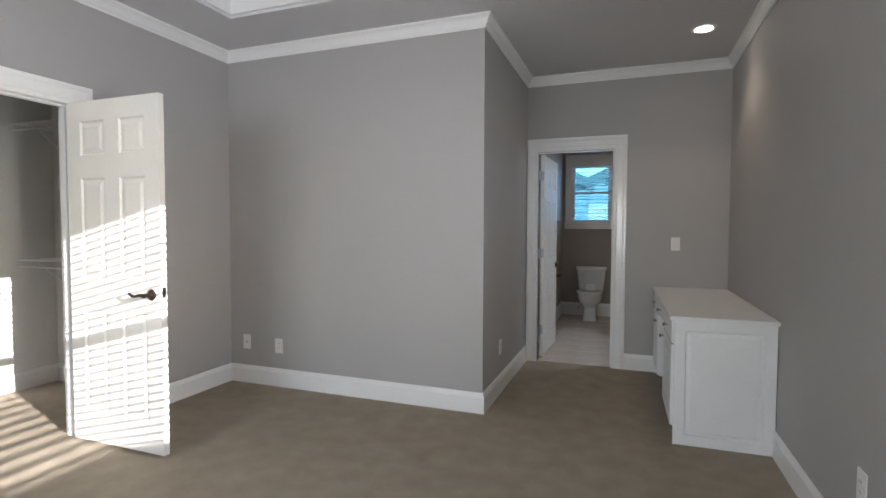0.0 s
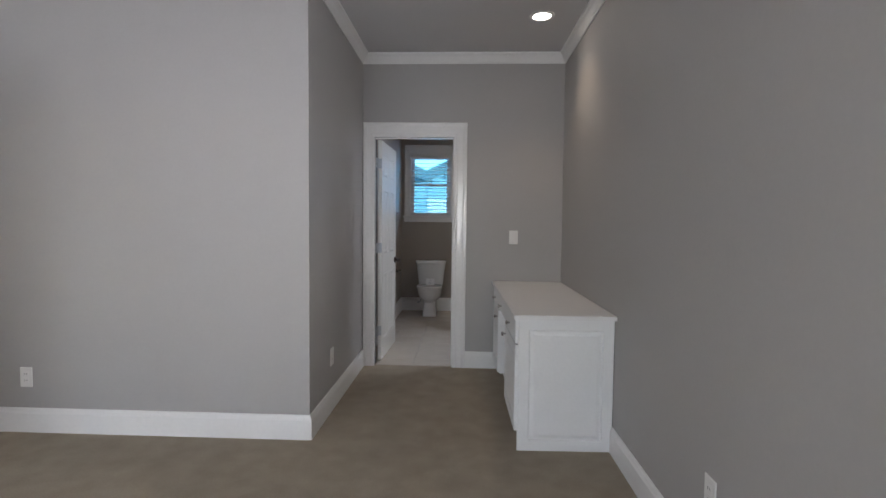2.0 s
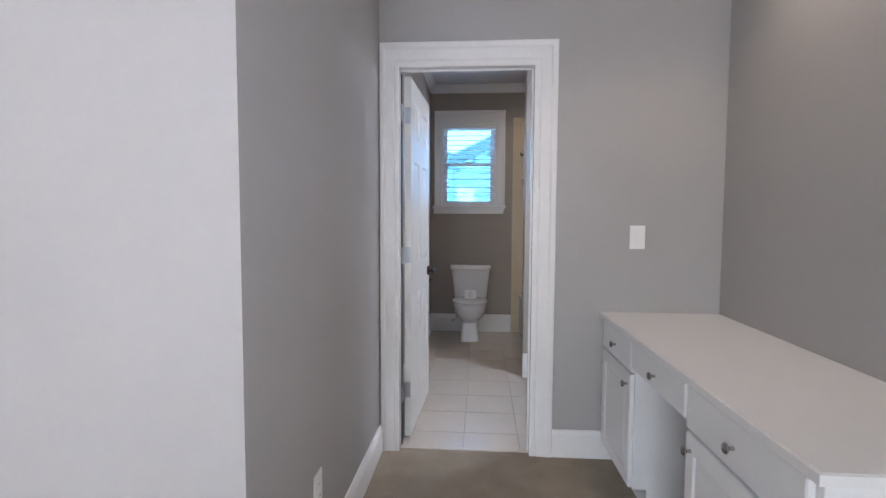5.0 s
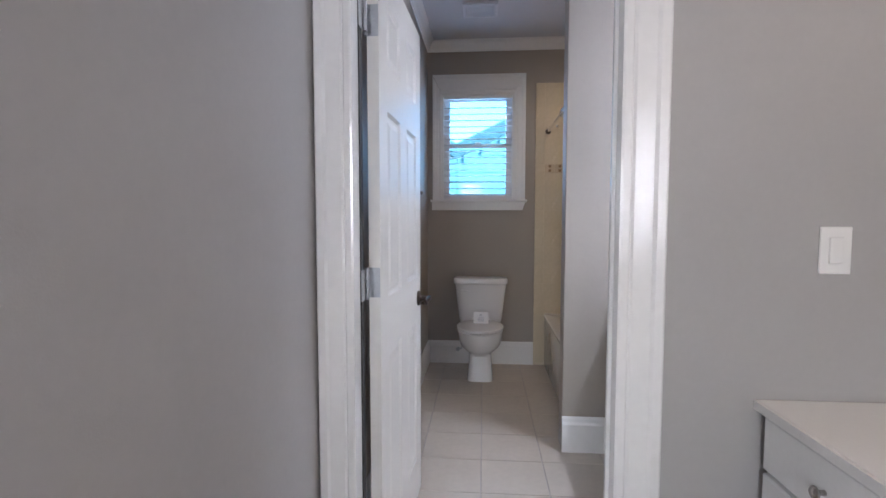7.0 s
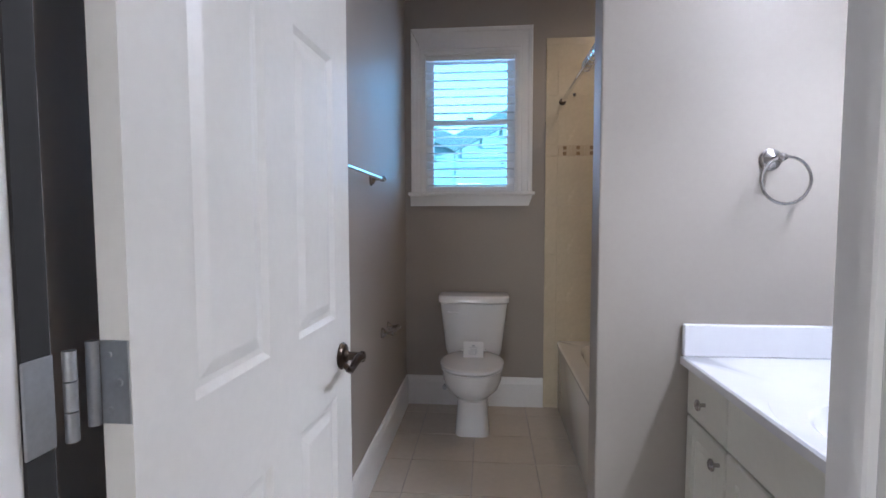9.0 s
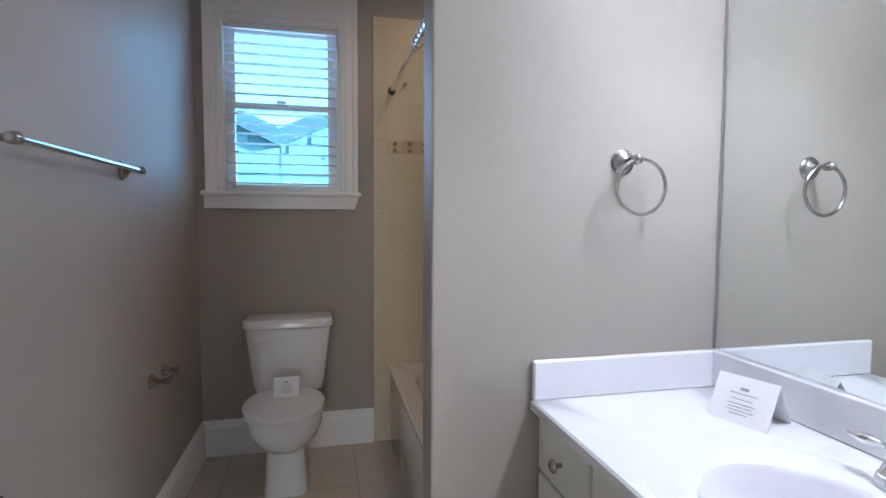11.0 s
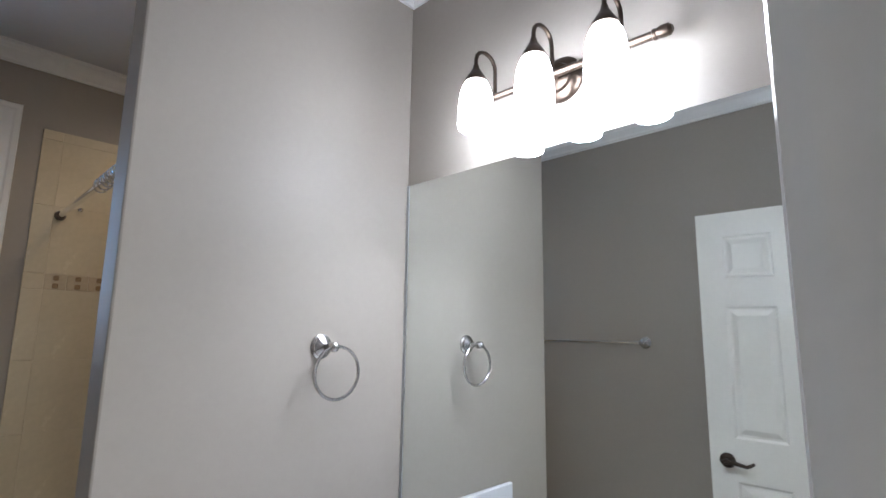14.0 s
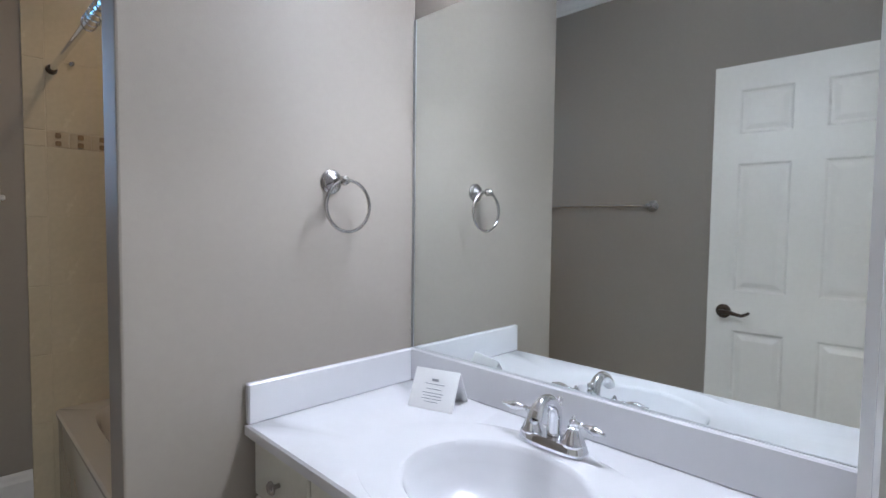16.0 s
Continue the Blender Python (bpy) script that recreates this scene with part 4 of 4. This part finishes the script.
def tent_card(name, at, w, hgt, yaw, label, spread=0.33):
    """A folded card that stands on its two edges."""
    c = thing(name, (0, 0, 0), label, "card")
    bm = bmesh.new()
    d = hgt * spread
    th = 0.0008
    prism(bm, [(-d, 0), (-d + th * 1.5, 0), (0, hgt - th * 3), (d - th * 1.5, 0), (d, 0), (0, hgt)], -w / 2, w / 2, "x")
    part("sheet", bm, PAPER, c)
    bars = [(0.62, 0.45), (0.70, 0.14), (0.50, 0.34), (0.40, 0.46), (0.33, 0.40), (0.26, 0.44), (0.19, 0.30)]
    for f, ww in bars:
        bm = bmesh.new()
        y = -d * (1 - f) - 0.0009
        hh = 0.0016 if f < 0.69 else 0.007
        box(bm, -w * ww / 2, w * ww / 2, y - 0.0002, y + 0.0004, hgt * f, hgt * f + hh)
        part("print_line", bm, INK, c)
    c.matrix_basis = pose(*at, 0, 0, yaw)
    return c


tent_card("folded_card", (0.638, 5.905, VZ + 0.0005), 0.138, 0.098, -72, "white folded notice card standing beside the basin", 0.55)

# mirror
mir = thing("wall_mirror", (BR - 0.006, 5.0, 0.891), "large frameless wall mirror above the vanity", "mirror")
part("glass", boxes((BR - 0.007, BR - 0.001, 4.99, 6.1285, 0.8905, 1.938)), MIRROR, mir)
part("edge_channel", boxes((BR - 0.0095, BR - 0.001, 4.99, 6.134, 0.8890, 0.8900), (BR - 0.009, BR - 0.001, 6.129, 6.1385, 0.8905, 1.938)), STEEL, mir, "thin dark channel along the mirror's edge")

# vanity light
vl = thing("vanity_light", (BR, 5.54, 2.128), "bronze three-lamp vanity light with frosted glass shades", "wall light")
bm = bmesh.new()
lathe(bm, [(0.062, 0), (0.062, 0.008), (0.055, 0.016), (0.04, 0.020), (0.036, 0.028), (0.012, 0.032)], Matrix.Translation((BR, 5.54, 2.113)) @ Matrix.Rotation(radians(-90), 4, "Y"), 32)
part("back_plate", bm, BRONZE, vl, "", True)
bm = bmesh.new()
tube(bm, [(BR - 0.045, 5.253, 2.113), (BR - 0.045, 5.80, 2.113)], 0.0105, 12)
for y, s in ((5.253, -1), (5.80, 1)):
    lathe(bm, [(0.0105, -0.03), (0.0135, -0.028), (0.0135, -0.022), (0.012, -0.02), (0.0145, -0.01), (0.0145, 0.006), (0.008, 0.013)],
          Matrix.Translation((BR - 0.045, y, 2.113)) @ Matrix.Rotation(radians(-90 * s), 4, "X"), 16)
tube(bm, [(BR - 0.02, 5.54, 2.113), (BR - 0.05, 5.54, 2.113)], 0.012, 12)
part("bar", bm, BRONZE, vl, "", True)
for y in (5.730, 5.542, 5.354):
    SXX = 0.622
    arm = bmesh.new()
    pts = [(BR - 0.045, y, 2.113), (BR - 0.045, y, 2.178)]
    for i in range(9):
        a = math.pi * i / 8
        pts.append(((BR - 0.045 + SXX) / 2 + (BR - 0.045 - SXX) / 2 * math.cos(a), y, 2.193 + 0.036 * math.sin(a)))
    pts.append((SXX, y, 2.163))
    tube(arm, pts, 0.0058, 10)
    part("arm", arm, BRONZE, vl, "", True)
    bm = bmesh.new()
    lathe(bm, [(0.008, 2.176), (0.010, 2.166), (0.020, 2.150), (0.030, 2.134), (0.032, 2.126), (0.026, 2.124)], Matrix.Translation((SXX, y, 0)), 24)
    part("socket_cup", bm, BRONZE, vl, "", True)
    bm = bmesh.new()
    lathe(bm, [(0.027, 2.128), (0.036, 2.114), (0.043, 2.092), (0.047, 2.062), (0.049, 2.03), (0.049, 2.008), (0.047, 1.995), (0.044, 1.992), (0.044, 1.997), (0.02, 2.002)], Matrix.Translation((SXX, y, 0)), 28)
    part("shade", bm, SHADE, vl, "glowing frosted glass shade", True)
    lamp = new("vanity_bulb", bpy.data.lights.new("vanity_bulb", "SPOT"))
    lamp.data.energy, lamp.data.color, lamp.data.spot_size, lamp.data.spot_blend, lamp.data.shadow_soft_size = 1.5, (0.81, 0.885, 1.0), radians(125), 0.7, 0.022
    lamp.matrix_world = look((SXX, y, 1.986), (SXX - 0.1, y, 0))


# ---- towel ring, towel bar, paper holder ----
def post(bm, at, n, reach, big=0.027):
    """Stepped rosette and post standing out from a wall."""
    rot = Vector(n).to_track_quat("Z", "Y").to_matrix().to_4x4()
    lathe(bm, [(big, 0), (big, 0.004), (big * 0.82, 0.008), (big * 0.8, 0.013), (big * 0.55, 0.018), (0.0085, 0.024), (0.0075, reach * 0.6), (0.012, reach * 0.72), (0.0135, reach * 0.85), (0.012, reach), (0.004, reach + 0.006)], Matrix.Translation(at) @ rot, 24)


tr = thing("towel_ring", (0.435, 6.14, 1.405), "brushed nickel towel ring on the wing wall", "towel ring")
bm = bmesh.new()
post(bm, (0.437, 6.14, 1.407), (0, -1, 0), 0.074, 0.034)
part("mount", bm, NICKEL, tr, "", True)
bm = bmesh.new()
tube(bm, [(0.451 + 0.070 * math.cos(2 * math.pi * i / 48), 6.074, 1.338 + 0.070 * math.sin(2 * math.pi * i / 48)) for i in range(48)], 0.0048, 10, True)
part("ring", bm, NICKEL, tr, "", True)

tb = thing("towel_bar", (BL, 6.40, 1.39), "brushed nickel towel bar on the side wall", "towel bar")
for y in (6.068, 6.75):
    bm = bmesh.new()
    post(bm, (BL, y, 1.405), (1, 0, 0), 0.068, 0.032)
    part("mount", bm, NICKEL, tb, "", True)
bm = bmesh.new()
tube(bm, [(BL + 0.056, 6.053, 1.405), (BL + 0.056, 6.765, 1.405)], 0.008, 14)
part("bar", bm, CHROME, tb, "", True)

tp = thing("paper_holder", (BL, 7.02, 0.65), "empty brushed nickel toilet paper holder on the side wall", "paper holder")
for y in (6.96, 7.11):
    bm = bmesh.new()
    post(bm, (BL, y, 0.645), (1, 0, 0), 0.065, 0.028)
    part("mount", bm, NICKEL, tp, "", True)
bm = bmesh.new()
tube(bm, [(BL + 0.058, 6.965, 0.645), (BL + 0.058, 7.105, 0.645)], 0.007, 12)
part("roller", bm, NICKEL, tp, "", True)

# ---- toilet ----
TC = -0.522
toi = thing("toilet", (TC, 7.4, 0), "white porcelain two-piece toilet with lid closed", "toilet")
bm = bmesh.new()
prof = [(0.0, 0.100, 7.225, 7.66), (0.02, 0.099, 7.227, 7.66), (0.10, 0.092, 7.236, 7.64), (0.19, 0.086, 7.240, 7.62), (0.208, 0.094, 7.215, 7.61), (0.232, 0.126, 7.165, 7.60), (0.268, 0.153, 7.115, 7.58), (0.322, 0.168, 7.075, 7.56), (0.375, 0.172, 7.060, 7.55), (0.388, 0.172, 7.058, 7.55)]
rings = []
for z, rx, a, b in prof:
    low = z < 0.2
    c = (a + b) / 2 + (0.0 if low else 0.02)
    rings.append(superellipse(TC, c, z, rx, c - a, 6.0 if low else (3.2 if z < 0.22 else 2.2), 48, b - c))
loft(bm, rings)
part("bowl", bm, PORCELAIN, toi, "", True)
for z0, z1, nm, k in ((0.389, 0.403, "seat", 0.985), (0.407, 0.428, "lid", 1.012)):
    bm = bmesh.new()
    def sr(z, s):
        return superellipse(TC, 7.27, z, 0.176 * k * s, 0.222 * k * s, 2.15, 44, 0.215 * s)
    loft(bm, [sr(z0, 0.985), sr(z0 + 0.003, 1.0), sr(z1 - 0.006, 1.0), sr(z1 - 0.002, 0.97), sr(z1, 0.9)])
    part(nm, bm, PORCELAIN, toi, "", True)
bm = bmesh.new()
loft(bm, [superellipse(TC, 7.60, 0.385, 0.165, 0.085, 4, 40), superellipse(TC, 7.60, 0.42, 0.175, 0.088, 4.5, 40), superellipse(TC, 7.60, 0.55, 0.190, 0.094, 5, 40), superellipse(TC, 7.60, 0.705, 0.208, 0.100, 5, 40)])
part("tank", bm, PORCELAIN, toi, "", True)
bm = bmesh.new()
loft(bm, [superellipse(TC, 7.60, 0.702, 0.208, 0.100, 5, 40), superellipse(TC, 7.60, 0.712, 0.219, 0.108, 5.5, 40), superellipse(TC, 7.60, 0.742, 0.219, 0.108, 5.5, 40), superellipse(TC, 7.60, 0.752, 0.212, 0.102, 5.5, 40), superellipse(TC, 7.60, 0.755, 0.19, 0.08, 5, 40)])
part("tank_lid", bm, PORCELAIN, toi, "", True)
for s in (-1, 1):
    bm = bmesh.new()
    lathe(bm, [(0.012, 0.386), (0.013, 0.41), (0.011, 0.432), (0.004, 0.436)], Matrix.Translation((TC + s * 0.07, 7.478, 0)), 14)
    part("hinge_cap", bm, PORCELAIN, toi, "", True)
bm = bmesh.new()
lathe(bm, [(0.012, 0), (0.012, 0.008), (0.006, 0.012)], Matrix.Translation((TC - 0.15, 7.502, 0.655)) @ Matrix.Rotation(radians(90), 4, "X"), 14)
tube(bm, [(TC - 0.15, 7.490, 0.655), (TC - 0.09, 7.488, 0.650)], 0.005, 8)
part("flush_lever", bm, PORCELAIN, toi, "", True)
bm = bmesh.new()
tube(bm, [(TC - 0.19, 7.69, 0.13), (TC - 0.16, 7.66, 0.14), (TC - 0.14, 7.64, 0.22), (TC - 0.13, 7.62, 0.39)], 0.006, 8)
lathe(bm, [(0.016, 0), (0.016, 0.03), (0.008, 0.04)], Matrix.Translation((TC - 0.19, 7.69, 0.13)) @ Matrix.Rotation(radians(90), 4, "X"), 14)
part("supply_line", bm, STEEL, toi, "dark water supply valve and hose", True)
tent_card("folded_card", (TC + 0.005, 7.345, 0.4285), 0.115, 0.085, 0, "white folded notice card standing on the toilet lid")

# ---- bathtub ----
tub = thing("bathtub", (0.0, 6.26, 0), "cream enamel alcove bathtub", "bathtub")
TZ, tx0, tx1, ty0, ty1 = 0.44, 0.0, BR - 0.003, 6.258, BY - 0.012
tcx, tcy = (tx0 + tx1) / 2 + 0.01, (ty0 + ty1) / 2
def tub_ring(rx, ry, z, p):
    return superellipse(tcx, tcy, z, rx, ry, p, 60)
hx, hy = (tx1 - tx0) / 2, (ty1 - ty0) / 2
mid = (tx0 + tx1) / 2
bm = bmesh.new()
box(bm, tx0 + 0.012, tx0 + 0.04, ty0, ty1, 0.0, TZ - 0.03, 0.006, 2)
part("apron", bm, TUBMAT, tub, "", True)
bm = bmesh.new()
loft(bm, [superellipse(mid, tcy, TZ - 0.035, hx - 0.01, hy, 40, 60), superellipse(mid, tcy, TZ - 0.02, hx, hy, 40, 60),
          superellipse(mid, tcy, TZ - 0.006, hx, hy, 40, 60), superellipse(mid, tcy, TZ, hx - 0.008, hy - 0.004, 40, 60),
          tub_ring(hx - 0.085, hy - 0.09, TZ, 5), tub_ring(hx - 0.10, hy - 0.105, TZ - 0.02, 5), tub_ring(hx - 0.13, hy - 0.15, TZ - 0.2, 4.5), tub_ring(hx - 0.16, hy - 0.21, TZ - 0.33, 4), tub_ring(hx - 0.22, hy - 0.28, TZ - 0.35, 4)], (False, True))
part("basin", bm, TUBMAT, tub, "", True)
bm = bmesh.new()
lathe(bm, [(0.03, 0), (0.03, 0.004), (0.02, 0.006)], Matrix.Translation((tcx, tcy + 0.3, TZ - 0.349)), 18)
part("drain", bm, CHROME, tub, "chrome tub drain", True)

rod = thing("shower_rod", (0.02, 7.7, 1.945), "chrome shower curtain rod with empty hooks over the tub", "curtain rod")
RZ = 1.945
bm = bmesh.new()
tube(bm, [(0.022, 6.262, RZ), (0.022, 7.708, RZ)], 0.0125, 14)
part("rod", bm, CHROME, rod, "", True)
for y, s in ((6.256, -1), (7.711, 1)):
    bm = bmesh.new()
    lathe(bm, [(0.022, 0), (0.022, 0.006), (0.019, 0.014), (0.016, 0.035)], Matrix.Translation((0.022, y, RZ)) @ Matrix.Rotation(radians(90 * s), 4, "X"), 20)
    part("flange", bm, BRONZE, rod, "", True)
for i in range(12):
    y = 6.36 + i * 0.052
    bm = bmesh.new()
    tube(bm, [(0.022 + 0.021 * math.cos(2 * math.pi * k / 16), y + 0.004 * math.sin(4 * math.pi * k / 16), RZ - 0.008 + 0.026 * math.sin(2 * math.pi * k / 16)) for k in range(16)], 0.0026, 6, True)
    part("curtain_hook", bm, CHROME, rod, "", True)
hk = thing("robe_hook", (0.095, BY - 0.01, 1.985), "small chrome hook on the shower tiles", "hook")
bm = bmesh.new()
lathe(bm, [(0.010, 0), (0.010, 0.003), (0.004, 0.006), (0.004, 0.018), (0.007, 0.022), (0.003, 0.026)], Matrix.Translation((0.095, BY - 0.012, 1.985)) @ Matrix.Rotation(radians(90), 4, "X"), 12)
part("peg", bm, CHROME, hk, "", True)

# ---- tiles, piece by piece ----
_tiles = {}


def tile_piece(parent, kind, x0, x1, y0, y1, z0, z1, material, bevel):
    key = (kind, round(x1 - x0, 4), round(y1 - y0, 4), round(z1 - z0, 4))
    if key not in _tiles:
        bm = bmesh.new()
        a, b, c = (x1 - x0) / 2, (y1 - y0) / 2, (z1 - z0) / 2
        box(bm, -a, a, -b, b, -c, c, bevel)
        _tiles[key] = mesh_of(kind, bm, material)
    ob = new(kind, _tiles[key])
    ob.parent = parent
    ob.location = Vector(((x0 + x1) / 2, (y0 + y1) / 2, (z0 + z1) / 2)) - base_of(parent)


P, G = 0.312, 0.004
for i in range(-3, 5):
    for j in range(-1, 10):
        x0, x1 = max(BL - 0.01, -0.507 + i * P + G / 2), min(BR + 0.01, -0.507 + (i + 1) * P - G / 2)
        y0, y1 = max(DY0 + 0.062, 4.76 + j * P + G / 2), min(BY + 0.01, 4.76 + (j + 1) * P - G / 2)
        if x1 - x0 > 0.02 and y1 - y0 > 0.02:
            tile_piece(floor_bath, "tile", x0, x1, y0, y1, -0.012, 0.0, TILE, 0.0015)

sur = thing("tile_surround", (0.0, BY, TZ), "beige square wall tiles with a dotted border around the tub", "tile surround", kind=S)
part("backing", boxes((-0.078, BR - 0.001, BY - 0.0088, BY - 0.0005, 0.0, 2.334), (BR - 0.0088, BR - 0.0005, 6.257, BY - 0.009, 0.3, 2.334), (-0.05, BR - 0.009, 6.2555, 6.2628, 0.3, 2.334)), TILEGROUT, sur)
rows = [(0.02, 0.386), (0.386, 0.691), (0.691, 0.997), (0.997, 1.302), (1.302, 1.608), (1.679, 1.984), (1.984, 2.289), (2.289, 2.335)]
cols = [(-0.002, 0.25), (0.25, 0.50), (0.50, BR - 0.012)]
g = 0.0006
for z0, z1 in rows:
    tile_piece(sur, "tile", -0.079, -0.002 - g, BY - 0.011, BY - 0.003, z0 + g, z1 - g, WALLTILE, 0.002)
    if z1 > TZ - 0.06:
        for x0, x1 in cols:
            tile_piece(sur, "tile", x0 + g, x1 - g, BY - 0.010, BY - 0.003, z0 + g, z1 - g, WALLTILE, 0.0006)
        for k in range(5):
            y0 = 6.262 + k * 0.2895
            tile_piece(sur, "tile", BR - 0.010, BR - 0.003, y0 + g, y0 + 0.2895 - g, z0 + g, z1 - g, WALLTILE, 0.0012)
        for x0, x1 in cols:
            tile_piece(sur, "tile", x0 + g, x1 - g, 6.2575, 6.264, z0 + g, z1 - g, WALLTILE, 0.0012)
tile_piece(sur, "tile", -0.079, -0.002 - g, BY - 0.011, BY - 0.003, 1.608 + g, 1.679 - g, WALLTILE, 0.002)
for k in range(9):
    x0 = -0.002 + k * 0.082
    tile_piece(sur, "border_tile", x0 + g, x0 + 0.082 - g, BY - 0.010, BY - 0.003, 1.608 + g, 1.679 - g, LISTEL, 0.0015)
    for zc in (1.626, 1.661):
        tile_piece(sur, "border_dot", x0 + 0.030, x0 + 0.052, BY - 0.0125, BY - 0.0095, zc - 0.011, zc + 0.011, LISTDOT, 0.004)
